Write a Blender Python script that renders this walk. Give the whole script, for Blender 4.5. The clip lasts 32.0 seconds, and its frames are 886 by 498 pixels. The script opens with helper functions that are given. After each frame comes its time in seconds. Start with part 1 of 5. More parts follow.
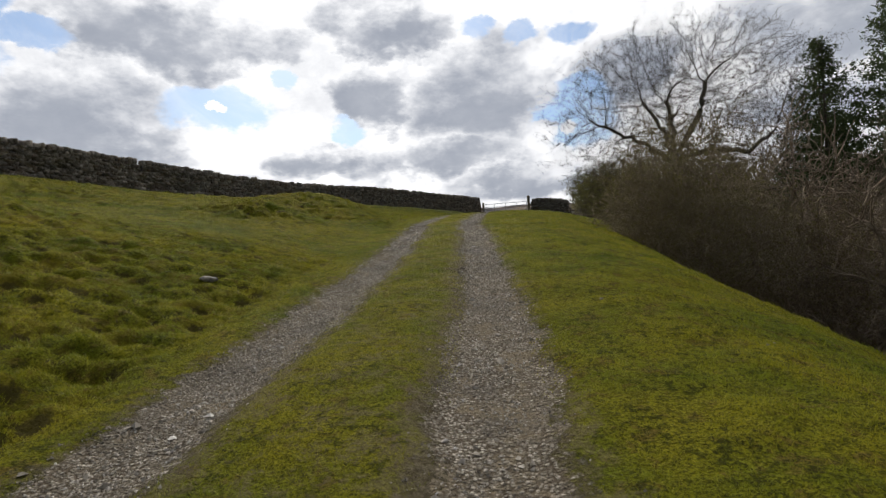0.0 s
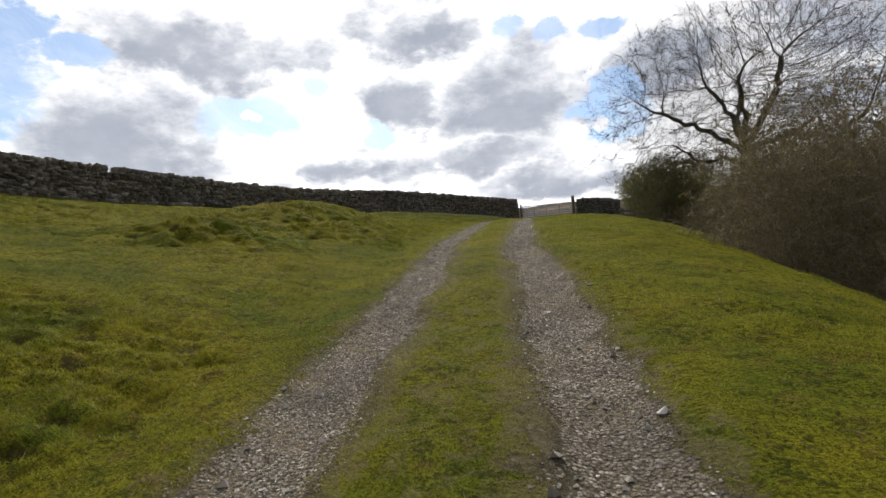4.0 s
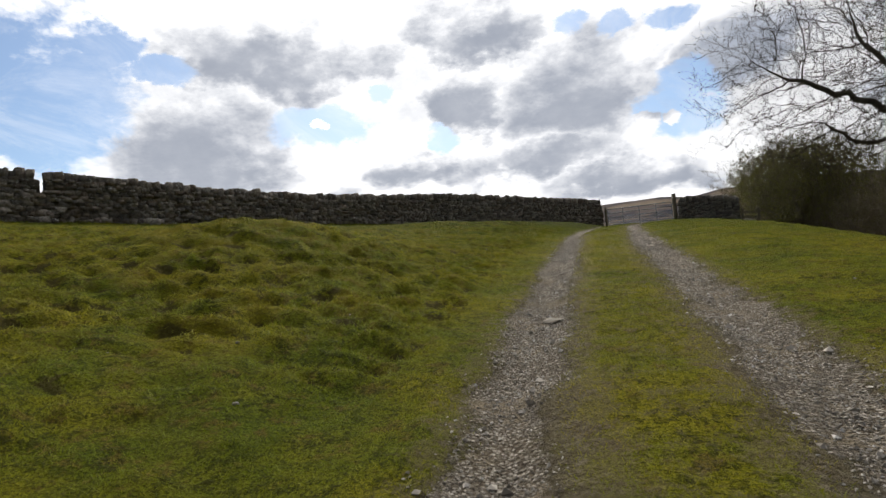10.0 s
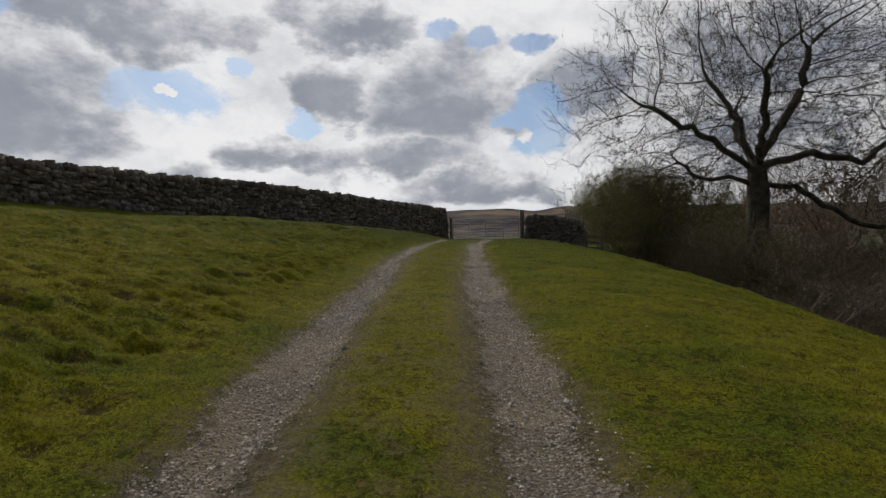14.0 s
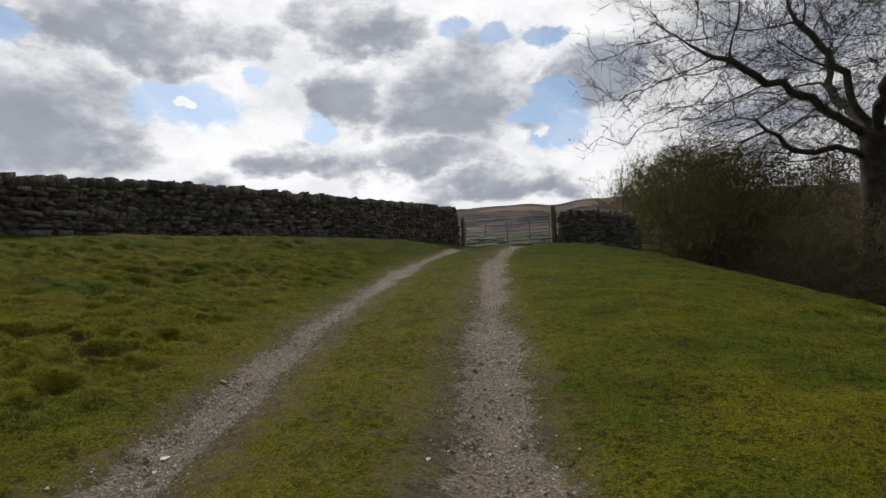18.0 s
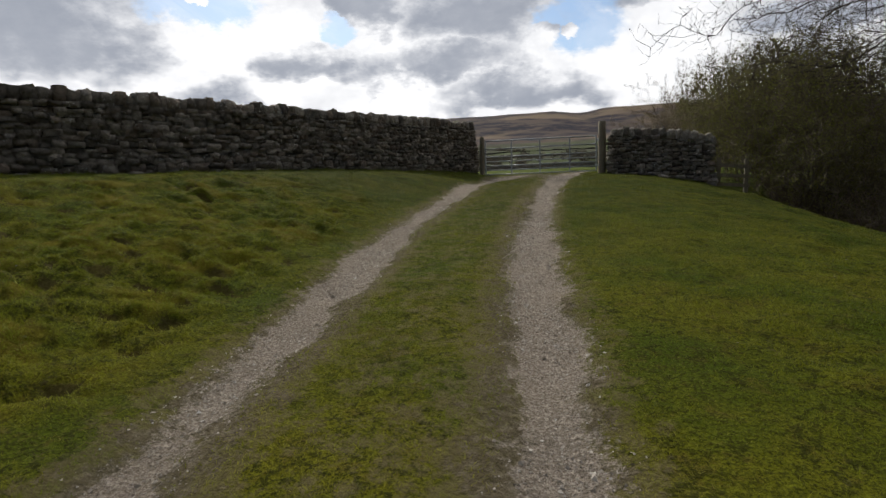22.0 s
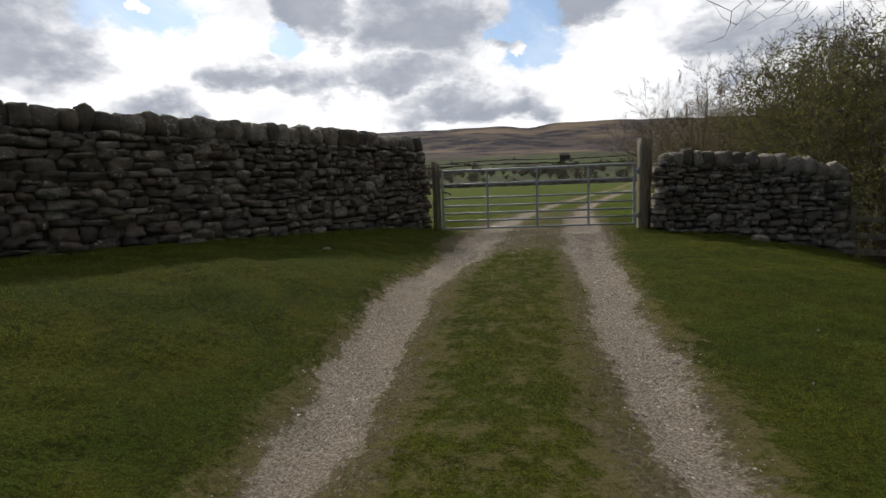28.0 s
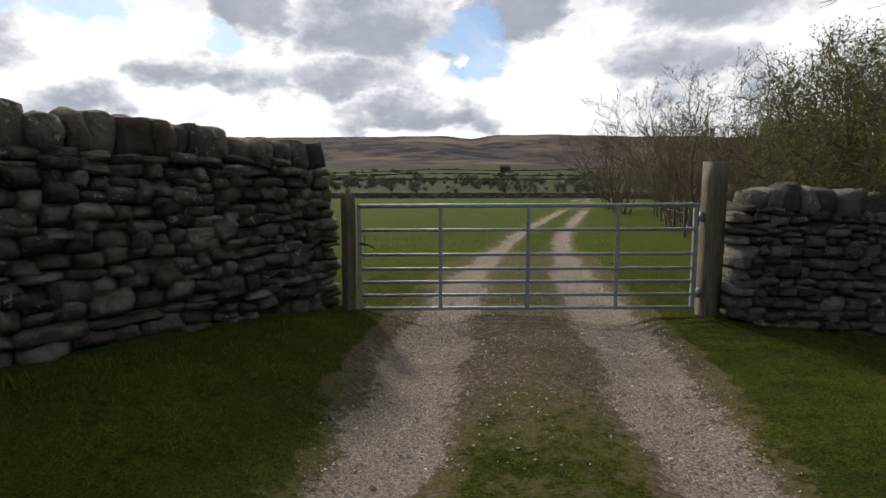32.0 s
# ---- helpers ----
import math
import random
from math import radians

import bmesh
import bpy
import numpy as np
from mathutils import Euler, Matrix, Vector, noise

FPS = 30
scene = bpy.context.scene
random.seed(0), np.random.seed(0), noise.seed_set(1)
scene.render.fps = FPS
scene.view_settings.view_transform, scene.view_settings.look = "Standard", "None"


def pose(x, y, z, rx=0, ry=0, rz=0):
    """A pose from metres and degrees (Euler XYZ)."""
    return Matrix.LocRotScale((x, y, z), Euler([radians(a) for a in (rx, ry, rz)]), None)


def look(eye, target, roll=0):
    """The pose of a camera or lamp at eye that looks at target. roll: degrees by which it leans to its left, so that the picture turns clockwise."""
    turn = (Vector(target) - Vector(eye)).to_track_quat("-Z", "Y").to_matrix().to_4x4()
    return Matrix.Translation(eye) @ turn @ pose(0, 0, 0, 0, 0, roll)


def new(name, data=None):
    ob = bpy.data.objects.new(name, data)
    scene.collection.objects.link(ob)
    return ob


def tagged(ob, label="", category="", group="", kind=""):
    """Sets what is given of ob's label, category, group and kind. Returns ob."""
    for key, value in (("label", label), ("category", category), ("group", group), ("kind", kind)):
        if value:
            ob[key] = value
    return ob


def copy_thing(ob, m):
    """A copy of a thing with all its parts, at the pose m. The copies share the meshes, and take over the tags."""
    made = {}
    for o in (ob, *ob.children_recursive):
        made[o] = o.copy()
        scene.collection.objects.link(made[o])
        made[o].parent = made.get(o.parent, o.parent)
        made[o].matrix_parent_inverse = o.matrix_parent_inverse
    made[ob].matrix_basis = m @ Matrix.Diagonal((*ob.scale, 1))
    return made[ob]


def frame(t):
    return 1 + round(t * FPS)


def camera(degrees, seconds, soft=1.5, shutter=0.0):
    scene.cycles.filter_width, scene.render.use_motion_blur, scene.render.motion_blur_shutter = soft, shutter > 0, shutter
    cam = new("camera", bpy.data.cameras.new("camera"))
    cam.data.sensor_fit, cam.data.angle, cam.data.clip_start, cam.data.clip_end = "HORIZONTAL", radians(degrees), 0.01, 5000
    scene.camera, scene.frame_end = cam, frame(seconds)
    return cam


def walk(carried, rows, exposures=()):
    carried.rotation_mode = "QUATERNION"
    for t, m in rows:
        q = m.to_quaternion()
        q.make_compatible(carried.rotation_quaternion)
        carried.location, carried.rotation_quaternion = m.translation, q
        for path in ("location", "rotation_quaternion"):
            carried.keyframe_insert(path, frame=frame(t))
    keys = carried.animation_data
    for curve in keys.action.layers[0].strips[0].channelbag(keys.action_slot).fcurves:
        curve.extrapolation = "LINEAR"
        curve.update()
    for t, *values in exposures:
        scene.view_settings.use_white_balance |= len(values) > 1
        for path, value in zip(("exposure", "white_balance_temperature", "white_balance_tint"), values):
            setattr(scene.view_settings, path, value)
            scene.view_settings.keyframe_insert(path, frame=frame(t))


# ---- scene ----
cam = camera(78.7, 32.0)
PATH = [
    (0, (3.986, -46.697, -3.588), (3.579, -44.74, -3.539), -3.3),
    (0.5, (3.947, -46.133, -3.509), (3.538, -44.176, -3.456), -3.0),
    (1, (3.849, -45.523, -3.396), (3.435, -43.567, -3.342), -3.3),
    (1.5, (3.681, -44.918, -3.263), (3.253, -42.965, -3.208), -3.6),
    (2, (3.55, -44.261, -3.154), (3.095, -42.314, -3.101), -4.0),
    (2.5, (3.372, -43.657, -3.088), (2.889, -41.717, -3.034), -4.2),
    (3, (3.253, -43.029, -3.038), (2.753, -41.094, -2.98), -4.1),
    (3.5, (3.123, -42.472, -2.966), (2.603, -40.542, -2.904), -4.5),
    (5.5, (2.537, -40.151, -2.661), (1.997, -38.226, -2.597), -4.1),
    (6, (2.382, -39.711, -2.59), (1.823, -37.792, -2.524), -4.9),
    (6.5, (2.089, -39.155, -2.428), (1.453, -37.26, -2.357), -6.0),
    (7, (1.938, -38.583, -2.317), (1.207, -36.723, -2.235), -6.7),
    (7.5, (1.765, -38.047, -2.296), (0.972, -36.213, -2.2), -6.8),
    (8, (1.604, -37.471, -2.243), (0.764, -35.658, -2.14), -6.8),
    (8.5, (1.467, -36.843, -2.118), (0.613, -35.038, -2.011), -6.4),
    (9, (1.34, -36.153, -2.004), (0.517, -34.332, -1.907), -5.9),
    (9.5, (1.274, -35.512, -1.909), (0.485, -33.676, -1.816), -5.4),
    (10, (1.115, -34.842, -1.835), (0.364, -32.991, -1.746), -5.0),
    (10.5, (1.083, -34.34, -1.806), (0.382, -32.469, -1.719), -4.4),
    (11, (1.047, -33.767, -1.713), (0.386, -31.881, -1.628), -4.2),
    (11.5, (1.001, -33.223, -1.573), (0.4, -31.317, -1.495), -3.8),
    (12, (1.025, -32.616, -1.481), (0.514, -30.683, -1.412), -2.9),
    (12.5, (1.034, -32.105, -1.454), (0.588, -30.156, -1.394), -2.1),
    (13, (1.05, -31.483, -1.362), (0.68, -29.518, -1.307), -1.7),
    (13.5, (1.095, -30.88, -1.267), (0.79, -28.904, -1.216), -1.3),
    (14, (1.134, -30.183, -1.174), (0.9, -28.198, -1.125), -0.7),
    (14.5, (1.218, -29.564, -1.107), (1.043, -27.572, -1.059), -0.4),
    (16.5, (1.118, -25.823, -0.75), (0.934, -23.832, -0.706), -1.6),
    (17, (1.015, -25.036, -0.659), (0.779, -23.05, -0.614), -2.1),
    (17.5, (0.92, -24.337, -0.578), (0.651, -22.356, -0.533), -2.5),
    (18, (0.849, -23.688, -0.518), (0.538, -21.712, -0.472), -3.0),
    (18.5, (0.801, -23.052, -0.439), (0.456, -21.083, -0.392), -2.9),
    (19, (0.728, -22.416, -0.381), (0.349, -20.453, -0.335), -3.2),
    (19.5, (0.739, -21.74, -0.229), (0.327, -19.789, -0.379), -3.4),
    (20, (0.658, -21.1, -0.14), (0.225, -19.164, -0.391), -3.3),
    (20.5, (0.606, -20.422, -0.095), (0.173, -18.49, -0.382), -3.0),
    (21, (0.484, -19.785, 0.012), (0.058, -17.853, -0.28), -2.8),
    (21.5, (0.384, -19.179, 0.11), (-0.029, -17.243, -0.179), -2.6),
    (22, (0.316, -18.586, 0.256), (-0.076, -16.646, -0.028), -2.3),
    (22.5, (0.174, -17.943, 0.335), (-0.208, -16.0, 0.053), -2.7),
    (23, (0.126, -17.23, 0.382), (-0.247, -15.285, 0.1), -3.0),
    (23.5, (0.084, -16.58, 0.417), (-0.293, -14.635, 0.143), -3.2),
    (24, (0.038, -15.765, 0.496), (-0.329, -13.818, 0.226), -2.7),
    (24.5, (0.038, -15.059, 0.614), (-0.308, -13.108, 0.346), -2.1),
    (25, (-0.03, -14.402, 0.644), (-0.338, -12.443, 0.378), -1.6),
    (25.5, (-0.083, -13.768, 0.668), (-0.361, -11.805, 0.404), -1.7),
    (27.5, (-0.479, -11.263, 0.93), (-0.669, -9.288, 0.678), -1.6),
    (28, (-0.701, -10.571, 0.985), (-0.918, -8.598, 0.742), -2.1),
    (28.5, (-0.882, -10.01, 1.09), (-1.122, -8.038, 0.856), -2.1),
    (29, (-1.084, -9.453, 1.184), (-1.344, -7.483, 0.954), -2.0),
    (29.5, (-1.148, -8.923, 1.22), (-1.401, -6.952, 0.995), -1.7),
    (30, (-1.143, -8.267, 1.238), (-1.37, -6.292, 1.016), -1.4),
    (30.5, (-1.118, -7.68, 1.267), (-1.279, -5.699, 1.044), -0.9),
    (31, (-1.038, -7.08, 1.342), (-1.122, -5.094, 1.12), -0.4),
    (31.5, (-1.019, -6.464, 1.377), (-1.055, -4.476, 1.156), -0.2),
    (32, (-0.945, -5.825, 1.375), (-0.939, -3.837, 1.157), -0.1),
]
EXPOSURES = [(0, -0.6), (3, -0.35), (6, -0.4), (9, -0.5), (11.5, -0.55), (13, -0.95), (14, -1.08), (16.5, -0.95), (19, -0.75), (21, -0.65), (23, -0.7), (25, -0.75), (28, -0.6), (32, -0.55)]
walk(cam, [(t, look(e, g, r)) for t, e, g, r in PATH], EXPOSURES)

# ---- world and sun ----
SUN_AZ, SUN_EL = -24.0, 38.0      # degrees from +y towards +x, and above the horizon
sun = new("sun", bpy.data.lights.new("sun", "SUN"))
sun.data.energy, sun.data.angle, sun.data.color = 5.0, radians(5.0), (1.0, 0.94, 0.82)
sa, se = radians(SUN_AZ), radians(SUN_EL)
sun_way = Vector((math.sin(sa) * math.cos(se), math.cos(sa) * math.cos(se), math.sin(se)))
sun.matrix_world = look((0, 0, 60), Vector((0, 0, 60)) - sun_way)


class Nodes:
    """Short hand for node trees: each call returns the new node's first output, or the node."""

    def __init__(self, tree):
        self.tree = tree
        tree.nodes.clear()

    def put(self, kind, **values):
        n = self.tree.nodes.new(kind)
        for k, v in values.items():
            setattr(n, k, v)
        return n

    def wire(self, a, b):
        self.tree.links.new(a, b)

    def feed(self, socket, v):
        if isinstance(v, bpy.types.NodeSocket):
            self.tree.links.new(v, socket)
        else:
            socket.default_value = v

    def math(self, op, a, b=0.0, c=0.0, clamp=False):
        n = self.put("ShaderNodeMath", operation=op, use_clamp=clamp)
        for s, v in zip(n.inputs, (a, b, c)):
            self.feed(s, v)
        return n.outputs[0]

    def vmath(self, op, a, b=(0, 0, 0)):
        n = self.put("ShaderNodeVectorMath", operation=op)
        self.feed(n.inputs[0], a)
        self.feed(n.inputs[1], b)
        return n.outputs[0]

    def mix(self, f, a, b):
        n = self.put("ShaderNodeMix", data_type="RGBA")
        self.feed(n.inputs[0], f)
        self.feed(n.inputs[6], (*a, 1) if isinstance(a, tuple) and len(a) == 3 else a)
        self.feed(n.inputs[7], (*b, 1) if isinstance(b, tuple) and len(b) == 3 else b)
        return n.outputs[2]

    def mul(self, a, b):
        n = self.put("ShaderNodeMix", data_type="RGBA", blend_type="MULTIPLY")
        n.inputs[0].default_value = 1.0
        self.feed(n.inputs[6], a)
        self.feed(n.inputs[7], (*b, 1) if isinstance(b, tuple) and len(b) == 3 else b)
        return n.outputs[2]

    def ramp(self, v, lo, hi, a=0.0, b=1.0, smooth=True):
        n = self.put("ShaderNodeMapRange", interpolation_type="SMOOTHSTEP" if smooth else "LINEAR")
        for s, x in zip(n.inputs, (v, lo, hi, a, b)):
            self.feed(s, x)
        return n.outputs[0]

    def noise(self, vec, scale, detail=4.0, rough=0.55, distort=0.0):
        n = self.put("ShaderNodeTexNoise")
        self.feed(n.inputs["Vector"], vec)
        n.inputs["Scale"].default_value, n.inputs["Detail"].default_value = scale, detail
        n.inputs["Roughness"].default_value, n.inputs["Distortion"].default_value = rough, distort
        return n.outputs["Fac"]


world = bpy.data.worlds.new("sky")
scene.world = world
world.use_nodes = True
w = Nodes(world.node_tree)
sky = w.put("ShaderNodeTexSky", sky_type="NISHITA", sun_disc=False, sun_elevation=se, sun_rotation=sa, altitude=200.0)
way = w.put("ShaderNodeTexCoord").outputs["Generated"]
sep = w.put("ShaderNodeSeparateXYZ")
w.wire(way, sep.inputs[0])
az = w.math("MULTIPLY", w.math("ARCTAN2", sep.outputs[0], sep.outputs[1]), 57.29578)
el = w.math("MULTIPLY", w.math("ARCSINE", sep.outputs[2]), 57.29578)
# the clouds grow flatter towards the horizon
lift = w.math("POWER", w.math("MAXIMUM", w.math("ADD", sep.outputs[2], 0.02), 0.002), 0.55)
com = w.put("ShaderNodeCombineXYZ")
w.wire(sep.outputs[0], com.inputs[0]), w.wire(sep.outputs[1], com.inputs[1])
w.wire(w.math("MULTIPLY", lift, 2.2), com.inputs[2])
field = com.outputs[0]
plain_way = w.vmath("MULTIPLY", way, (1.0, 1.0, 1.7))
warp_a = w.math("MULTIPLY", w.math("SUBTRACT", w.noise(plain_way, 10.0, 9.0, 0.66), 0.5), 4.6)
warp_e = w.math("MULTIPLY", w.math("SUBTRACT", w.noise(w.vmath("ADD", plain_way, (7.3, 1.1, 4.2)), 12.0, 9.0, 0.66), 0.5), 3.6)
az_f, el_f = az_w, el_w = w.math("ADD", az, warp_a), w.math("ADD", el, warp_e)


drift = w.put("ShaderNodeTexNoise")
w.wire(w.vmath("ADD", plain_way, (3.1, 5.7, 1.9)), drift.inputs["Vector"])
drift.inputs["Scale"].default_value, drift.inputs["Detail"].default_value, drift.inputs["Roughness"].default_value = 5.0, 5.0, 0.6
split = w.put("ShaderNodeSeparateColor")
w.wire(drift.outputs["Color"], split.inputs[0])
az_d = w.math("ADD", az_w, w.math("MULTIPLY", w.math("SUBTRACT", split.outputs[0], 0.5), 22.0))
el_d = w.math("ADD", el_w, w.math("MULTIPLY", w.math("SUBTRACT", split.outputs[1], 0.5), 11.0))


def blobs(rows, base=0.0):
    """The strongest of some soft ellipses: azimuth, elevation and two radii in degrees. base makes them weaker towards the top."""
    total = None
    az_w, el_w = (az_d, el_d) if base else (az_f, el_f)
    for a, e, ra, re in rows:
        p = w.math("POWER", w.math("ABSOLUTE", w.math("MULTIPLY", w.math("SUBTRACT", az_w, a), 1.0 / ra)), 2.0)
        q = w.math("POWER", w.math("ABSOLUTE", w.math("MULTIPLY", w.math("SUBTRACT", el_w, e), 1.0 / re)), 2.0)
        v = w.math("SUBTRACT", 1.0, w.math("MULTIPLY", w.math("ADD", p, q), 0.5), clamp=True)
        if base:
            low = w.math("MULTIPLY", w.math("SUBTRACT", el_w, e - 0.2 * re), base / re)
            v = w.math("MULTIPLY", v, w.math("SUBTRACT", 1.0, w.math("MAXIMUM", low, -0.25)), clamp=True)
        total = v if total is None else w.math("MAXIMUM", total, v)
    return total


holes = blobs([(-33.1, 15.9, 5.4, 2.4), (-21.8, 14.0, 2.2, 1.3), (-27.5, 19.3, 1.6, 0.9), (-6.6, 23.4, 2.2, 1.2),
               (-2.1, 22.4, 1.9, 1.2), (2.8, 22.0, 2.7, 1.4), (3.4, 13.6, 5.2, 3.2), (-48.0, 21.0, 3.4, 1.2),
               (-60.0, 18.0, 9.5, 8.0), (-53.0, 22.6, 3.2, 2.0), (3.2, 16.4, 2.6, 1.8)])
darks = blobs([(-46.0, 14.0, 8.4, 5.4), (-39.1, 22.6, 11.0, 3.4), (-7.6, 17.2, 7.6, 5.6), (-18.5, 17.6, 5.0, 3.0),
               (-13.0, 11.0, 9.5, 2.6), (-24.8, 11.3, 4.6, 2.4), (-1.8, 7.8, 9.0, 2.4), (-18.6, 24.8, 7.5, 3.0),
               (7.7, 18.4, 4.6, 3.0), (27.0, 20.0, 10.0, 5.0), (23.9, 12.6, 7.0, 3.2), (-34.0, 7.5, 6.4, 2.4)], 0.55)
puffs = blobs([(-0.7, 12.4, 1.5, 1.5), (1.9, 12.9, 0.9, 0.6), (-33.9, 15.9, 1.2, 0.4), (9.8, 13.0, 3.2, 2.2)])
far_round = w.ramp(w.math("ABSOLUTE", w.math("ADD", az, 12.0)), 48.0, 75.0)
open_sky = w.math("MULTIPLY", far_round, w.ramp(w.noise(field, 2.1, 5.0), 0.47, 0.60))
billow = w.noise(plain_way, 11.0, 9.0, 0.62, 0.2)


def heaps(scale, shift):
    """Heaped round billows, about -0.5 to 0.5."""
    n = w.put("ShaderNodeTexVoronoi", feature="SMOOTH_F1", normalize=True)
    wob = w.put("ShaderNodeTexNoise")
    w.wire(plain_way, wob.inputs["Vector"])
    wob.inputs["Scale"].default_value, wob.inputs["Detail"].default_value = scale * 1.3, 3.0
    w.wire(w.vmath("ADD", w.vmath("ADD", plain_way, shift), w.vmath("MULTIPLY", wob.outputs["Color"], (0.05, 0.05, 0.05))), n.inputs["Vector"])
    n.inputs["Scale"].default_value, n.inputs["Detail"].default_value, n.inputs["Roughness"].default_value = scale, 5.0, 0.62
    n.inputs["Smoothness"].default_value = 0.35
    return w.math("MULTIPLY", w.math("SUBTRACT", 0.36, n.outputs["Distance"]), 2.6)


heap = w.math("ADD", w.math("MULTIPLY", heaps(13.0, (0.3, 0.1, 0.2)), 0.65), w.math("MULTIPLY", heaps(6.5, (1.3, 2.1, 0.2)), 0.6))
ragged = w.math("ADD", w.math("MULTIPLY", w.math("SUBTRACT", billow, 0.5), 0.9), w.math("MULTIPLY", heap, -0.30))
clear = w.ramp(w.math("ADD", holes, w.math("MULTIPLY", ragged, 1.3)), 0.38, 0.70)
clear = w.math("MAXIMUM", clear, open_sky)
clear = w.math("MULTIPLY", clear, w.math("SUBTRACT", 1.0, w.ramp(w.math("ADD", puffs, w.math("MULTIPLY", ragged, 1.6)), 0.3, 0.62)))
swell = w.math("SUBTRACT", w.noise(plain_way, 4.5, 9.0, 0.6), 0.5)
deep = w.math("ADD", w.math("MULTIPLY", darks, 0.92), w.math("ADD", w.math("MULTIPLY", swell, 1.15), w.math("ADD", w.math("MULTIPLY", heap, 0.42), w.math("MULTIPLY", w.math("SUBTRACT", billow, 0.5), 0.7))))
inner = w.math("ADD", w.math("MULTIPLY", heaps(7.0, (2.3, 0.7, 1.2)), -0.30), w.math("MULTIPLY", w.math("SUBTRACT", w.noise(plain_way, 9.0, 7.0, 0.6), 0.5), 0.9))
grey = w.math("ADD", w.ramp(deep, 0.13, 0.98, 0.0, 0.88), w.math("MULTIPLY", w.math("MULTIPLY", inner, 0.45), w.ramp(deep, 0.05, 0.55)), clamp=True)
veil = w.ramp(w.math("ADD", w.math("MULTIPLY", swell, 0.8), w.math("MULTIPLY", heap, -0.45)), -0.20, 0.30)
grey = w.math("MAXIMUM", grey, w.math("MULTIPLY", veil, 0.36))
dot = w.put("ShaderNodeVectorMath", operation="DOT_PRODUCT")
w.wire(way, dot.inputs[0])
dot.inputs[1].default_value = sun_way
glow = w.ramp(dot.outputs["Value"], -0.10, 0.66, 0.20, 1.0)      # clouds are brighter towards the sun
cloud = w.mix(w.math("POWER", grey, 0.75), (1.76, 1.76, 1.78), (0.48, 0.53, 0.64))
cloud = w.mul(cloud, glow)
blue = w.mul(sky.outputs[0], (0.122, 0.142, 0.160))
lit = w.mix(w.math("MULTIPLY", clear, w.ramp(w.noise(plain_way, 5.0, 7.0, 0.7, 1.0), 0.42, 0.64, 0.97, 0.75)), cloud, blue)
back = w.put("ShaderNodeBackground")
w.wire(lit, back.inputs[0])
back.inputs[1].default_value = 1.0
w.wire(back.outputs[0], w.put("ShaderNodeOutputWorld").inputs[0])
scene.view_settings.exposure = 0.0

# ---- materials ----


def material(name):
    m = bpy.data.materials.new(name)
    m.use_nodes = True
    k = Nodes(m.node_tree)
    b = k.put("ShaderNodeBsdfPrincipled")
    out = k.put("ShaderNodeOutputMaterial")
    k.wire(b.outputs[0], out.inputs[0])
    return m, k, b


def relief(k, b, height, strength, distance):
    n = k.put("ShaderNodeBump")
    n.inputs["Strength"].default_value, n.inputs["Distance"].default_value = strength, distance
    k.wire(height, n.inputs["Height"])
    k.wire(n.outputs[0], b.inputs["Normal"])


def place(k):
    return k.put("ShaderNodeNewGeometry").outputs["Position"]


def turf_colour(k, p, gain=1.0):
    """Grazed turf: green and olive patches, brown thatch, dark clumps; greener and painted dimmer towards the gate."""
    def c(a, b_, d):
        return (a * gain, b_ * gain, d * gain)
    big = k.noise(p, 0.35, 3.0)
    patch = k.noise(p, 1.0, 6.0, 0.62)
    fleck = k.noise(p, 5.5, 7.0, 0.74)
    clump = k.noise(p, 15.0, 6.0, 0.72)
    col = k.mix(k.ramp(patch, 0.32, 0.68), c(0.104, 0.134, 0.010), c(0.225, 0.205, 0.013))
    col = k.mix(k.math("MULTIPLY", k.ramp(big, 0.45, 0.75), 0.5), col, c(0.240, 0.198, 0.012))
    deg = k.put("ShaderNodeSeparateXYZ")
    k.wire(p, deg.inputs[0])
    # greener up the track, and darkened to stand in for duller light
    green_dim = k.ramp(deg.outputs[1], -26.0, -9.0, 0.0, 0.85)
    col = k.mix(green_dim, col, k.mix(k.ramp(patch, 0.32, 0.68), c(0.052, 0.084, 0.009), c(0.090, 0.108, 0.011)))
    # a second step of dim light painted into the turf before the gate
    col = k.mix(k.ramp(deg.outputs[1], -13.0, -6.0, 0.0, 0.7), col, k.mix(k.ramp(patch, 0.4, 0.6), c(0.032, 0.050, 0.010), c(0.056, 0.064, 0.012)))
    thatch = k.math("MULTIPLY", k.ramp(fleck, 0.52, 0.63, 0.0, 0.8), k.ramp(green_dim, 0.0, 1.0, 1.0, 0.5))
    col = k.mix(thatch, col, k.mix(green_dim, c(0.155, 0.106, 0.026), c(0.088, 0.068, 0.018)))
    col = k.mix(k.math("MULTIPLY", k.ramp(clump, 0.45, 0.60, 0.0, 0.80), k.ramp(k.noise(p, 2.7, 4.0, 0.6), 0.36, 0.60, 0.35, 1.0)), col, c(0.026, 0.032, 0.006))
    # sunlit green painted in past the gate, lifting the dimming
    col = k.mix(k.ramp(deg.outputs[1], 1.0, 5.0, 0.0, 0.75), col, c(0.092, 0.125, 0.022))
    return col, clump


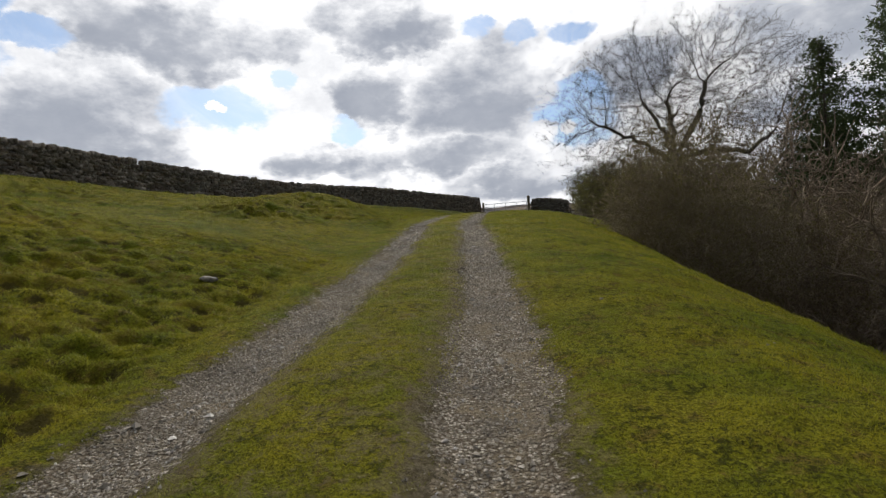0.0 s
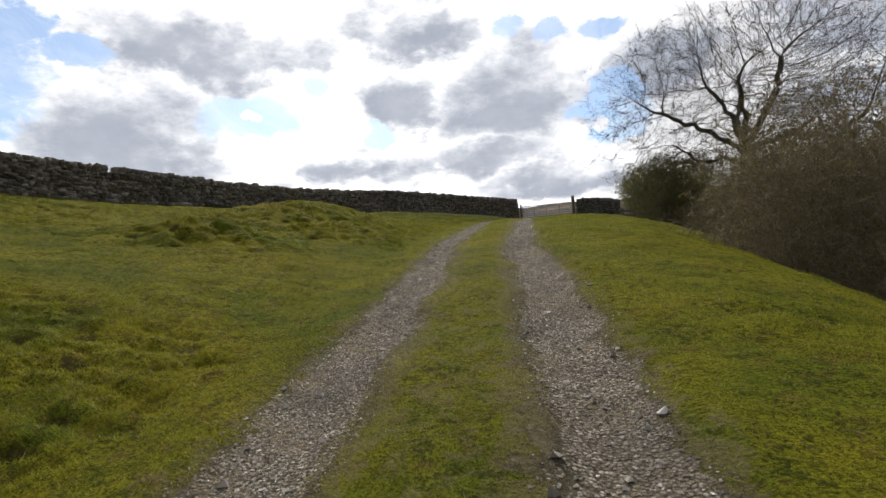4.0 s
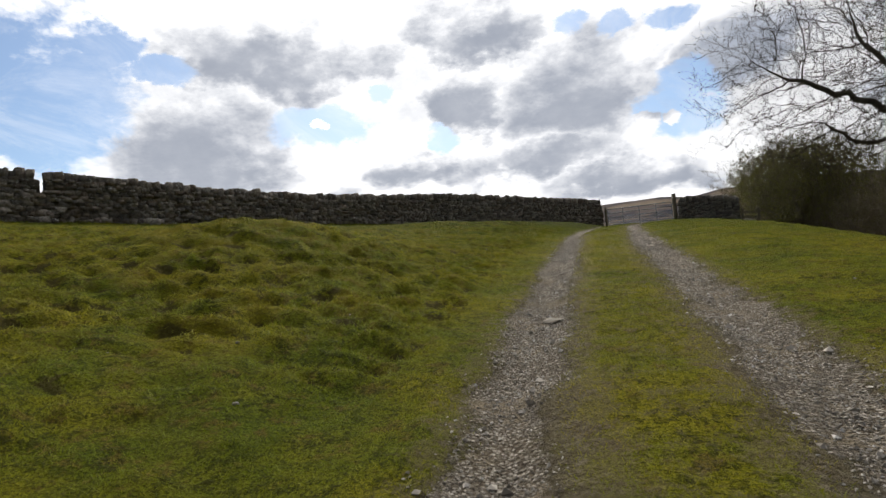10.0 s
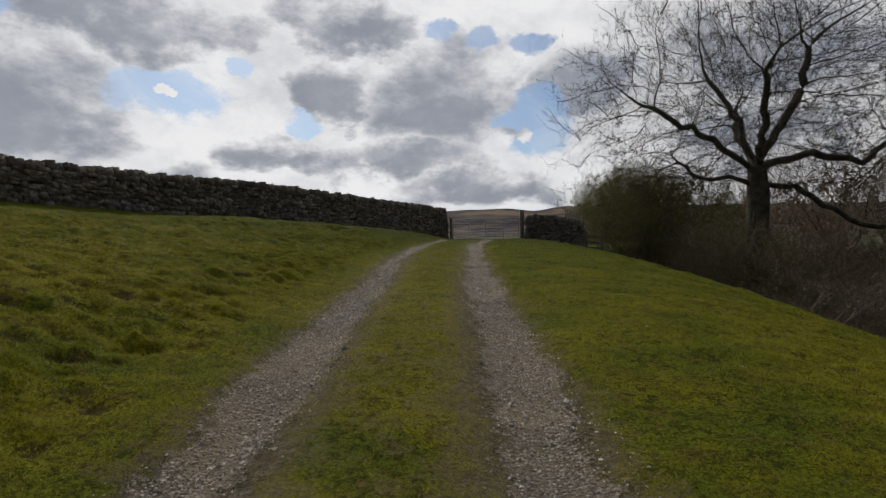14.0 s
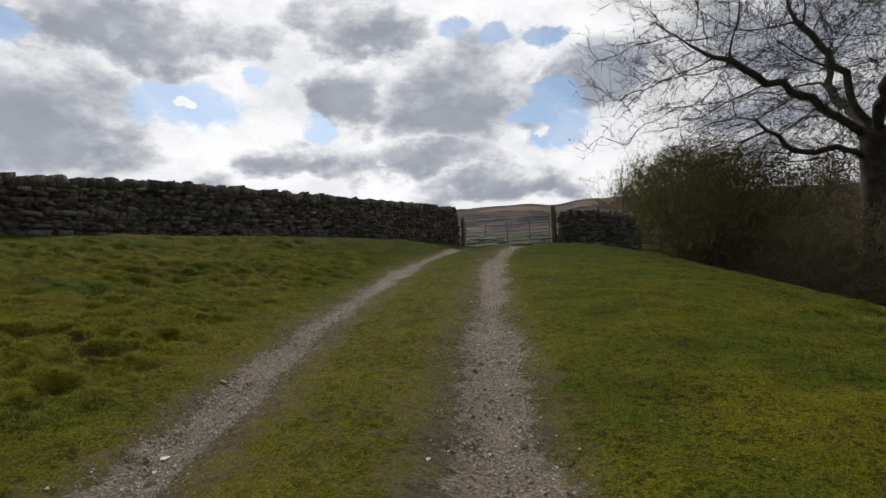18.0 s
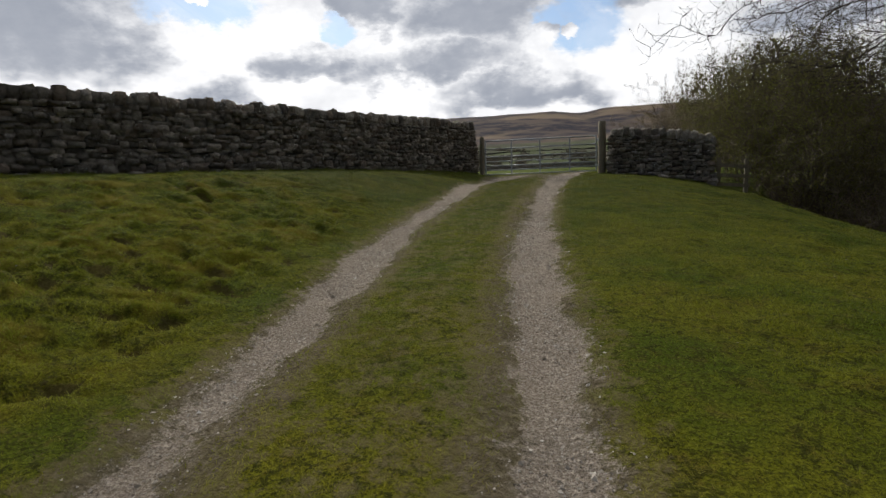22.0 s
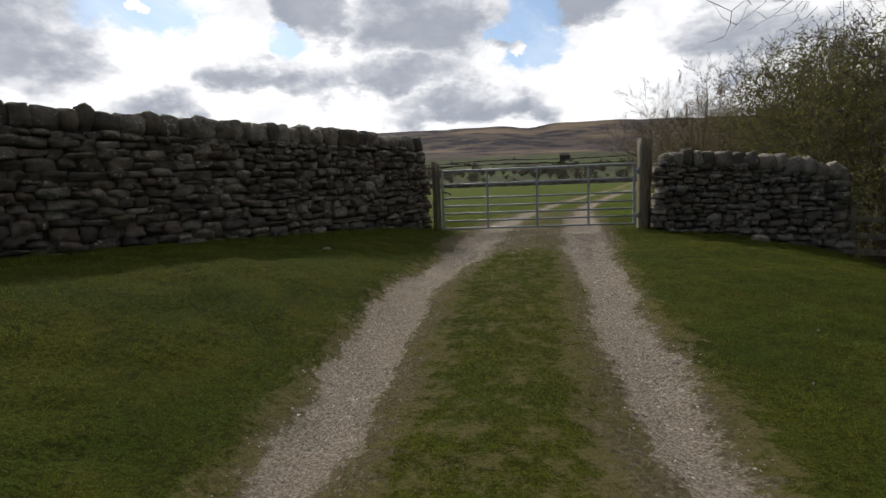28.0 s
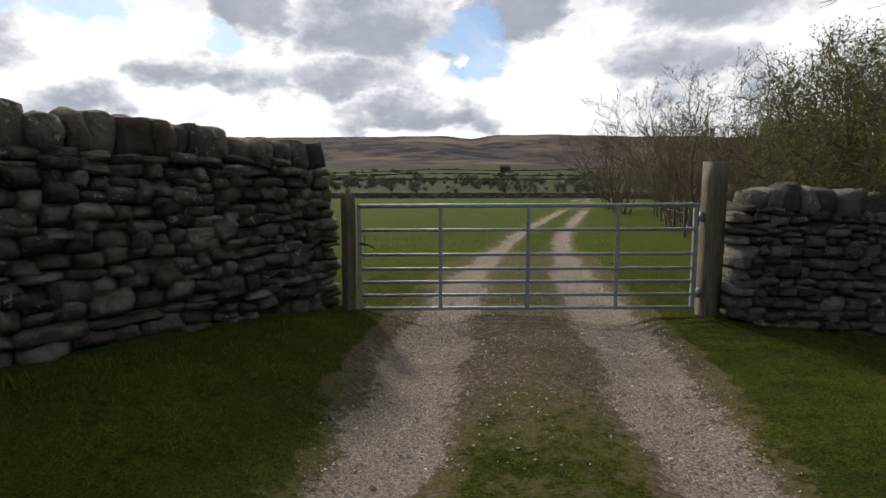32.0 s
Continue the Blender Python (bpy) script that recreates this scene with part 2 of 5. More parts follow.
def ground_material():
    m, k, b = material("turf_and_gravel")
    p = place(k)
    mid = k.noise(p, 2.2, 5.0, 0.65)
    fine = k.noise(p, 38.0, 5.0, 0.7)
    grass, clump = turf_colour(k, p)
    grass = k.mix(k.ramp(k.noise(p, 60.0, 4.0, 0.8), 0.40, 0.62, 0.0, 0.75), grass, (0.030, 0.030, 0.008))
    # rough tussocks are yellower
    tuft = k.put("ShaderNodeAttribute", attribute_name="tussock").outputs["Fac"]
    grass = k.mix(k.math("MULTIPLY", k.math("MULTIPLY", tuft, 0.55), k.ramp(k.noise(p, 1.6, 4.0), 0.45, 0.68)), grass, (0.170, 0.132, 0.014))
    verge = k.put("ShaderNodeAttribute", attribute_name="worn").outputs["Fac"]
    grass = k.mix(k.ramp(k.math("ADD", verge, k.math("MULTIPLY", k.math("SUBTRACT", k.noise(p, 6.0, 8.0, 0.78), 0.5), 2.4)), 0.22, 0.55, 0.0, 0.58), grass, k.mix(clump, (0.100, 0.082, 0.042), (0.230, 0.188, 0.100)))
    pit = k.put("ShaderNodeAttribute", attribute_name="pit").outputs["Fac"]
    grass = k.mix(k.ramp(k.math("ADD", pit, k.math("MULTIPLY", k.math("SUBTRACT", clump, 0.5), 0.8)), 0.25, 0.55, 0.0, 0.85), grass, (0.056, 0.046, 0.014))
    # worn earth along the wheel tracks
    track = k.put("ShaderNodeAttribute", attribute_name="track").outputs["Fac"]
    edge = k.math("ADD", track, k.math("MULTIPLY", k.math("SUBTRACT", k.noise(p, 9.0, 8.0, 0.8), 0.5), 2.0))
    worn = k.put("ShaderNodeAttribute", attribute_name="worn").outputs["Fac"]
    earth = k.mix(k.ramp(k.noise(p, 24.0, 4.0), 0.35, 0.7), (0.086, 0.070, 0.050), (0.190, 0.158, 0.118))
    soil_in = k.ramp(k.math("ADD", worn, k.math("MULTIPLY", k.math("SUBTRACT", k.noise(p, 5.5, 8.0, 0.78), 0.5), 2.2)), 0.52, 0.76)
    surface = k.mix(k.math("MULTIPLY", soil_in, 0.7), grass, earth)
    cell = k.put("ShaderNodeTexVoronoi", feature="F1")
    cell.inputs["Scale"].default_value = 52.0
    k.wire(p, cell.inputs["Vector"])
    shade = k.put("ShaderNodeSeparateColor")
    k.wire(cell.outputs["Color"], shade.inputs[0])
    stone = k.mix(k.math("POWER", shade.outputs[0], 1.8), (0.185, 0.160, 0.125), (0.54, 0.49, 0.415))
    stone = k.mix(k.ramp(cell.outputs["Distance"], 0.30, 0.7), stone, (0.125, 0.100, 0.072))
    stone = k.mix(k.ramp(k.noise(p, 1.5, 6.0, 0.7), 0.47, 0.62, 0.0, 0.55), stone, k.mix(shade.outputs[1], (0.078, 0.066, 0.052), (0.180, 0.158, 0.130)))
    stone = k.mix(k.ramp(k.noise(p, 2.3, 6.0, 0.7), 0.50, 0.64, 0.0, 0.85), stone, k.mix(fine, (0.135, 0.105, 0.068), (0.330, 0.272, 0.190)))
    pale = k.put("ShaderNodeAttribute", attribute_name="pale").outputs["Fac"]
    stone = k.mix(k.math("MULTIPLY", pale, k.ramp(k.noise(p, 3.0, 5.0, 0.65), 0.3, 0.6, 0.6, 0.95)), stone, k.mix(k.ramp(k.noise(p, 60.0, 5.0, 0.75), 0.35, 0.68), (0.150, 0.120, 0.092), (0.425, 0.370, 0.308)))
    surface = k.mix(k.ramp(edge, 0.42, 0.66), surface, stone)
    litter = k.put("ShaderNodeAttribute", attribute_name="litter").outputs["Fac"]
    surface = k.mix(k.ramp(k.math("ADD", litter, k.math("MULTIPLY", k.math("SUBTRACT", mid, 0.5), 0.5)), 0.4, 0.6), surface, k.mix(fine, (0.034, 0.026, 0.017), (0.090, 0.068, 0.044)))
    # far land: pasture, then brown moor, both colours toned for distance haze
    far = k.put("ShaderNodeAttribute", attribute_name="far").outputs["Fac"]
    moor_n = k.noise(p, 0.010, 9.0, 0.75)
    moor = k.mix(k.ramp(moor_n, 0.42, 0.57), (0.020, 0.020, 0.030), (0.082, 0.063, 0.055))
    # broad tan patches stand for sunlight falling on parts of the hill
    moor = k.mix(k.ramp(k.noise(p, 0.0022, 5.0), 0.50, 0.60, 0.0, 0.8), moor, (0.165, 0.125, 0.086))
    meadow = k.mix(k.ramp(k.noise(p, 0.012, 2.0), 0.42, 0.58), (0.062, 0.078, 0.034), (0.050, 0.052, 0.034))
    land = k.mix(k.ramp(far, 0.62, 0.74), meadow, moor)
    surface = k.mix(k.ramp(far, 0.05, 0.25), surface, land)
    k.wire(surface, b.inputs["Base Color"])
    b.inputs["Roughness"].default_value = 0.9
    b.inputs["Specular IOR Level"].default_value = 0.02
    h = k.math("ADD", k.math("MULTIPLY", fine, 0.6), k.math("MULTIPLY", k.math("SUBTRACT", 1.0, cell.outputs["Distance"]), k.math("MULTIPLY", k.ramp(edge, 0.4, 0.6, 0.0, 0.7), k.math("SUBTRACT", 1.0, k.math("MULTIPLY", pale, 0.9)))))
    relief(k, b, k.math("ADD", h, k.math("MULTIPLY", clump, 1.4)), 1.0, 0.045)
    return m


def leaf_material(name, a, c, rough=0.6, turf=0.0):
    """Blades and leaves: the colour wanders from piece to piece, and light comes through."""
    m, k, b = material(name)
    r = k.put("ShaderNodeNewGeometry").outputs["Random Per Island"]
    col = k.mix(r, a, c)
    p = place(k)
    if turf:
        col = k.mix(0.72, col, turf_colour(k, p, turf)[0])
    else:
        col = k.mix(k.ramp(k.noise(p, 7.0, 6.0, 0.7), 0.46, 0.62, 0.0, 0.6), col, tuple(x * 0.45 for x in a))
    k.wire(col, b.inputs["Base Color"])
    b.inputs["Roughness"].default_value = rough
    b.inputs["Specular IOR Level"].default_value = 0.04
    t = k.put("ShaderNodeBsdfTranslucent")
    k.wire(col, t.inputs[0])
    if turf:   # blades too thin to shade singly share the lie of the turf
        n = k.put("ShaderNodeNewGeometry").outputs["Normal"]
        lie = k.put("ShaderNodeAttribute", attribute_name="lie").outputs["Vector"]
        n = k.vmath("NORMALIZE", k.vmath("ADD", k.vmath("MULTIPLY", n, (0.9, 0.9, 0.9)), lie))
        k.wire(n, b.inputs["Normal"])
    s = k.put("ShaderNodeMixShader")
    s.inputs[0].default_value = 0.42 if turf else 0.45
    k.wire(b.outputs[0], s.inputs[1]), k.wire(t.outputs[0], s.inputs[2])
    out = [n for n in k.tree.nodes if n.type == "OUTPUT_MATERIAL"][0]
    k.wire(s.outputs[0], out.inputs[0])
    return m


def stone_material(name, island=False):
    m, k, b = material(name)
    p = place(k)
    r = k.put("ShaderNodeNewGeometry").outputs["Random Per Island"] if island else k.put("ShaderNodeObjectInfo").outputs["Random"]
    base = k.mix(k.math("POWER", r, 1.4), (0.108, 0.094, 0.080), (0.370, 0.325, 0.275))
    warm = k.math("FRACT", k.math("MULTIPLY", r, 7.31))
    base = k.mix(k.math("MULTIPLY", k.ramp(warm, 0.6, 1.0), 0.5), base, (0.185, 0.125, 0.085))
    base = k.mix(k.ramp(k.noise(p, 9.0, 6.0, 0.65), 0.38, 0.72, 0.0, 0.6), base, (0.070, 0.062, 0.053))
    base = k.mix(k.ramp(k.noise(p, 42.0, 5.0, 0.75), 0.50, 0.68, 0.0, 0.35), base, (0.050, 0.044, 0.038))
    lichen = k.ramp(k.noise(p, 17.0, 6.0, 0.65), 0.57, 0.64)
    pick = k.ramp(k.math("FRACT", k.math("MULTIPLY", r, 13.7)), 0.58, 0.88)
    base = k.mix(k.math("MULTIPLY", lichen, pick), base, (0.50, 0.49, 0.45))
    nrm = k.put("ShaderNodeSeparateXYZ")
    k.wire(k.put("ShaderNodeNewGeometry").outputs["Normal"], nrm.inputs[0])
    moss = k.math("MULTIPLY", k.ramp(nrm.outputs[2], 0.35, 0.9), k.ramp(k.noise(p, 5.0, 5.0), 0.52, 0.64))
    base = k.mix(k.math("MULTIPLY", moss, 0.8), base, (0.060, 0.075, 0.018))
    k.wire(base, b.inputs["Base Color"])
    b.inputs["Roughness"].default_value = 0.92
    b.inputs["Specular IOR Level"].default_value = 0.2
    grit = k.math("ADD", k.noise(p, 26.0, 8.0, 0.78), k.math("MULTIPLY", k.noise(p, 80.0, 4.0, 0.7), 0.35))
    relief(k, b, k.math("ADD", grit, k.math("MULTIPLY", k.noise(p, 9.0, 5.0, 0.6), 1.6)), 1.0, 0.04)
    return m


def wood_material(name, a, c, scale=(14, 14, 1.2)):
    m, k, b = material(name)
    v = k.put("ShaderNodeMapping")
    v.inputs["Scale"].default_value = scale
    k.wire(k.put("ShaderNodeTexCoord").outputs["Object"], v.inputs[0])
    g = k.noise(v.outputs[0], 3.0, 6.0, 0.65, 0.6)
    col = k.mix(k.ramp(g, 0.3, 0.7), a, c)
    p = place(k)
    col = k.mix(k.ramp(k.noise(p, 4.0, 5.0), 0.55, 0.75, 0.0, 0.6), col, (0.075, 0.085, 0.045))
    k.wire(col, b.inputs["Base Color"])
    b.inputs["Roughness"].default_value = 0.85
    relief(k, b, g, 0.7, 0.01)
    return m


def bark_material(name, a, c):
    m, k, b = material(name)
    p = place(k)
    col = k.mix(k.ramp(k.noise(p, 3.0, 6.0, 0.65), 0.35, 0.7), a, c)
    k.wire(col, b.inputs["Base Color"])
    b.inputs["Roughness"].default_value = 0.9
    b.inputs["Specular IOR Level"].default_value = 0.2
    relief(k, b, k.noise(p, 18.0, 5.0, 0.7), 0.8, 0.03)
    return m


def steel_material():
    m, k, b = material("galvanised_steel")
    p = place(k)
    col = k.mix(k.ramp(k.noise(p, 30.0, 4.0), 0.3, 0.7), (0.24, 0.26, 0.28), (0.38, 0.40, 0.42))
    k.wire(col, b.inputs["Base Color"])
    b.inputs["Metallic"].default_value = 0.25
    k.wire(k.ramp(k.noise(p, 12.0, 3.0), 0.3, 0.7, 0.55, 0.75), b.inputs["Roughness"])
    return m


def plain(name, col, rough=0.8, var=0.25, scale=20.0):
    m, k, b = material(name)
    n = k.noise(place(k), scale, 5.0, 0.6)
    k.wire(k.mix(k.ramp(n, 0.3, 0.7), tuple(x * (1 - var) for x in col), tuple(x * (1 + var) for x in col)), b.inputs["Base Color"])
    b.inputs["Roughness"].default_value = rough
    return m


M_GROUND = ground_material()
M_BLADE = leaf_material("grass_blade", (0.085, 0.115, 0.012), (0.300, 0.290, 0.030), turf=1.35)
M_STRAW = leaf_material("dry_grass", (0.200, 0.150, 0.045), (0.380, 0.300, 0.120), turf=1.8)
M_STONE = stone_material("gritstone")
M_STONES = stone_material("gritstone_joined", True)
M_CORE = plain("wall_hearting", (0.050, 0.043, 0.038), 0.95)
M_POST = wood_material("weathered_post", (0.085, 0.068, 0.046), (0.205, 0.172, 0.120))
M_STEEL = steel_material()
M_BARK = bark_material("ash_bark", (0.050, 0.042, 0.030), (0.105, 0.092, 0.070))
M_TWIG = bark_material("twigs", (0.038, 0.030, 0.022), (0.080, 0.063, 0.044))
M_BROWN = bark_material("brown_twigs", (0.140, 0.108, 0.076), (0.280, 0.220, 0.155))
M_BUD = leaf_material("young_leaf", (0.130, 0.135, 0.036), (0.240, 0.230, 0.070))
M_THORN = bark_material("thorn_twigs", (0.075, 0.060, 0.042), (0.165, 0.135, 0.098))
M_NEEDLE = leaf_material("needles", (0.050, 0.072, 0.032), (0.100, 0.122, 0.052))
M_PALE = plain("pale_limestone", (0.20, 0.178, 0.148), 0.9, 0.6, 22.0)


def chip_material(name, low, high):
    m, k, b = material(name)
    r = k.put("ShaderNodeNewGeometry").outputs["Random Per Island"]
    pale = k.ramp(r, 0.88, 1.0)
    col = k.mix(k.math("POWER", r, 1.6), low, high)
    col = k.mix(pale, col, (0.58, 0.55, 0.50))
    col = k.mix(k.ramp(k.noise(place(k), 1.5, 6.0, 0.7), 0.47, 0.62, 0.0, 0.5), col, k.mix(r, (0.078, 0.066, 0.052), (0.27, 0.240, 0.200)))
    k.wire(col, b.inputs["Base Color"])
    b.inputs["Roughness"].default_value = 0.85
    return m


M_CHIP = chip_material("limestone_chips", (0.155, 0.133, 0.104), (0.54, 0.49, 0.415))
M_CHIP_PALE = chip_material("pale_chips", (0.180, 0.150, 0.118), (0.53, 0.475, 0.405))
M_SLAB = plain("worn_slab", (0.150, 0.128, 0.100), 0.95, 0.45, 16.0)
M_BLACK = plain("black_rubber", (0.02, 0.02, 0.02), 0.6, 0.1)

# ---- the lie of the land ----
def lattice(ix, iy, seed):
    h = (ix.astype(np.int64) * 374761393 + iy.astype(np.int64) * 668265263 + seed * 974711) & 0x7FFFFFFF
    h = ((h ^ (h >> 13)) * 1274126177) & 0x7FFFFFFF
    return ((h ^ (h >> 16)) & 0xFFFF) / 65535.0


def rough(x, y, size, seed=0):
    """Smooth value noise, -1 to 1, with humps of about that size."""
    x, y = np.asarray(x, float) / size, np.asarray(y, float) / size
    ix, iy = np.floor(x), np.floor(y)
    fx, fy = x - ix, y - iy
    fx, fy = fx * fx * (3 - 2 * fx), fy * fy * (3 - 2 * fy)
    a, b = lattice(ix, iy, seed), lattice(ix + 1, iy, seed)
    c, d = lattice(ix, iy + 1, seed), lattice(ix + 1, iy + 1, seed)
    return 2 * ((a + (b - a) * fx) * (1 - fy) + (c + (d - c) * fx) * fy) - 1


def lumps(x, y, size, seed=0):
    """Rounded tussocks about that far apart, 0 in the creases between them to 1 on top."""
    x, y = np.asarray(x, float) / size, np.asarray(y, float) / size
    ix, iy = np.floor(x), np.floor(y)
    best = np.zeros(np.broadcast(x, y).shape)
    for dx in (-1, 0, 1):
        for dy in (-1, 0, 1):
            cx, cy = ix + dx, iy + dy
            px, py = cx + lattice(cx, cy, seed), cy + lattice(cx, cy, seed + 50)
            d2 = (x - px) ** 2 + (y - py) ** 2
            best = np.maximum(best, (0.35 + 0.65 * lattice(cx, cy, seed + 90)) * np.clip(1 - d2 / 0.55, 0, 1) ** 0.7)
    return best


def step(lo, hi, v):
    u = np.clip((np.asarray(v, float) - lo) / (hi - lo), 0, 1)
    return u * u * (3 - 2 * u)


TRACK_Y = (-90, -48, -42.5, -39.2, -35.3, -32.3, -30, -24, -21.4, -17.9, -12.1, -9, -4.8, -1.6, 0, 3.3, 7, 12, 22, 36, 60, 82)
TRACK_X = (6.0, 3.2, 2.58, 2.2, 1.62, 1.06, 0.8, 0.12, -0.14, -0.48, -0.83, -0.82, -0.62, -0.22, -0.05, 0.42, 1.2, 2.4, 5.4, 9.6, 16, 22)
RISE_Y = (-120, -60, -48, -42.3, -39.2, -35.5, -32, -26.2, -18.6, -14, -7.5, -3, 0, 20, 82, 110, 170, 300, 480, 1000, 1650, 2150, 2500, 2700, 4000)
RISE_Z = (-9, -6.6, -4.9, -4.1, -3.6, -3.0, -2.5, -1.87, -1.1, -0.74, -0.28, -0.06, 0, 0, 0, -1, -7, -4, 8, 38, 95, 190, 246, 250, 250)
WALL_Y = (-80, -50, -36, -25.3, -11.3, -5.0, 0.12)
WALL_X = (-24, -19, -17, -14.3, -8.9, -5.0, -2.15)
FOOT_Y = (-80, -40, -31, -24, -13, -6, -2, 0.5)
FOOT_Z = (1.2, 0.9, 0.52, 0.45, 0.46, 0.42, 0.28, 0.05)
HALF_GAP = 0.85
GAP_Y = (-46, -41.4, -39.2, -33, -30, -22, -17, -8, -4.8, -2.5, 0, 8, 80)
GAP_H = (0.93, 0.89, 0.78, 0.72, 0.79, 0.82, 0.91, 0.96, 1.0, 0.88, 0.90, 0.72, 0.75)
WIDE_Y = (-45, -41.4, -39, -35, -30, -23, -18, -12, -8, -5, -3.2, -0.5, 3, 8)
WIDE_H = (0.33, 0.32, 0.30, 0.26, 0.27, 0.25, 0.20, 0.24, 0.22, 0.22, 0.34, 0.37, 0.30, 0.24)


def glide(v, xs, ys):
    """Piecewise line with its corners rounded."""
    v = np.asarray(v, float)
    return (np.interp(v - 0.8, xs, ys) + 2 * np.interp(v, xs, ys) + np.interp(v + 0.8, xs, ys)) / 4


def track_x(y):
    return glide(y, TRACK_Y, TRACK_X)


def wall_x(y):
    return np.interp(y, WALL_Y, WALL_X)


def rut(x, y):
    """1 in the middle of a wheel track, 0 beside it."""
    u = x - track_x(y)
    half = np.interp(y, WIDE_Y, WIDE_H) + 0.045 * rough(x * 0, y, 1.7, 5)
    gap = np.interp(y, GAP_Y, GAP_H) + 0.03 * rough(x * 0, y, 4.0, 8)
    d = np.minimum(np.abs(u - gap), np.abs(u + gap)) + 0.09 * rough(x, y, 0.5, 9) + 0.03 * rough(x, y, 0.19, 10)
    return np.clip(0.5 - (d - half) / 0.34, 0, 1)


def tussocky(x, y):
    """Where the rough humps of grass are."""
    v = step(-1.25, -2.1, x - track_x(y))
    knoll = np.exp(-(((x + 4.0) / 1.6) ** 2 + ((y + 33.4) / 1.1) ** 2))
    even = step(-39.0, -37.0, y) * (1 - step(-32.4, -31.2, y)) * step(-9.0, -6.0, x)
    v = v * (1 - 0.85 * step(-11, -7.5, y)) * (1 - 0.8 * even * (1 - np.clip(1.6 * knoll, 0, 1)))
    return v * step(wall_x(y) + 1.2, wall_x(y) + 3.0, x) * np.where(y < 0.5, 1, 0)


def poached(x, y):
    """Hoof pits in the rough turf: 1 in the middle of one, 0 outside."""
    size = 0.36
    x, y = np.asarray(x, float), np.asarray(y, float)
    ix, iy = np.floor(x / size), np.floor(y / size)
    best = np.zeros(np.broadcast(x, y).shape)
    for dx in (-1, 0, 1):
        for dy in (-1, 0, 1):
            cx, cy = ix + dx, iy + dy
            px, py = (cx + lattice(cx, cy, 201)) * size, (cy + lattice(cx, cy, 251)) * size
            far = 0.035 + 0.065 * lattice(cx, cy, 291)
            d2 = ((x - px) / (1.7 * far)) ** 2 + ((y - py) / far) ** 2
            best = np.maximum(best, np.where(lattice(cx, cy, 331) < 0.88, np.clip(1.15 - d2, 0, 1), 0))
    some = np.clip(tussocky(x, y) * (0.85 + 0.4 * rough(x, y, 2.4, 29)), 0, 1)
    return best * step(0.15, 0.6, some)


def smooth_land(x, y):
    x, y = np.asarray(x, float), np.asarray(y, float)
    c, z0 = track_x(y), glide(y, RISE_Y, RISE_Z)
    u = x - c
    # left: up to the foot of the wall
    wx, wz = wall_x(y), np.interp(y, FOOT_Y, FOOT_Z)
    verge = np.interp(y, (-36, -24), (2.0, 1.25))
    span = np.maximum(c - verge - wx, 0.6)
    v = np.clip((c - verge - x) / span, 0, 1)
    p = 1.0 + 0.5 * step(-17, -11, y)
    near = 1 - step(0.0, 3.0, y)
    left = near * (wz - z0) * (1 - (1 - v) ** p) + near * 0.03 * np.clip(wx - x, 0, 60)
    left = left + near * 0.13 * np.exp(-(((x - wx - 2.2) / 1.1) ** 2)) * step(-17, -13, y) * (1 - step(-5.5, -3.0, y))
    hump = 0.62 * np.exp(-(((x + 4.6) / 2.2) ** 2 + ((y + 28.2) / 2.6) ** 2)) + 0.28 * np.exp(-(((x + 3.7) / 1.3) ** 2 + ((y + 33.6) / 0.9) ** 2))
    hump = hump - 0.25 * np.exp(-(((x + 7.5) / 3.5) ** 2 + ((y + 36.0) / 2.2) ** 2))
    # right: over the brow into the dell
    d = np.clip(u - 1.2, 0, None)
    k = np.interp(y, (-36, -32, -28, -24, -18, -12, -4, 0), (0.110, 0.082, 0.066, 0.046, 0.035, 0.030, 0.036, 0.042))
    start = 0.5
    e = np.clip(d - start, 0, None)
    lim = 0.42 / k
    fall = np.where(e < lim, k * e * e, k * lim * lim + 0.84 * (e - lim))
    fall = np.minimum(fall, 5.5 + 0.2 * np.tanh(fall - 5.5))
    back = step(16, 34, d) * 5.0
    side = 1 - step(1.0, 9.0, y)
    right = -side * (fall - np.minimum(back, fall)) - (1 - side) * 0.02 * np.clip(d, 0, 20)
    z = z0 + np.where(u < 0, left, right) + near * hump
    return z


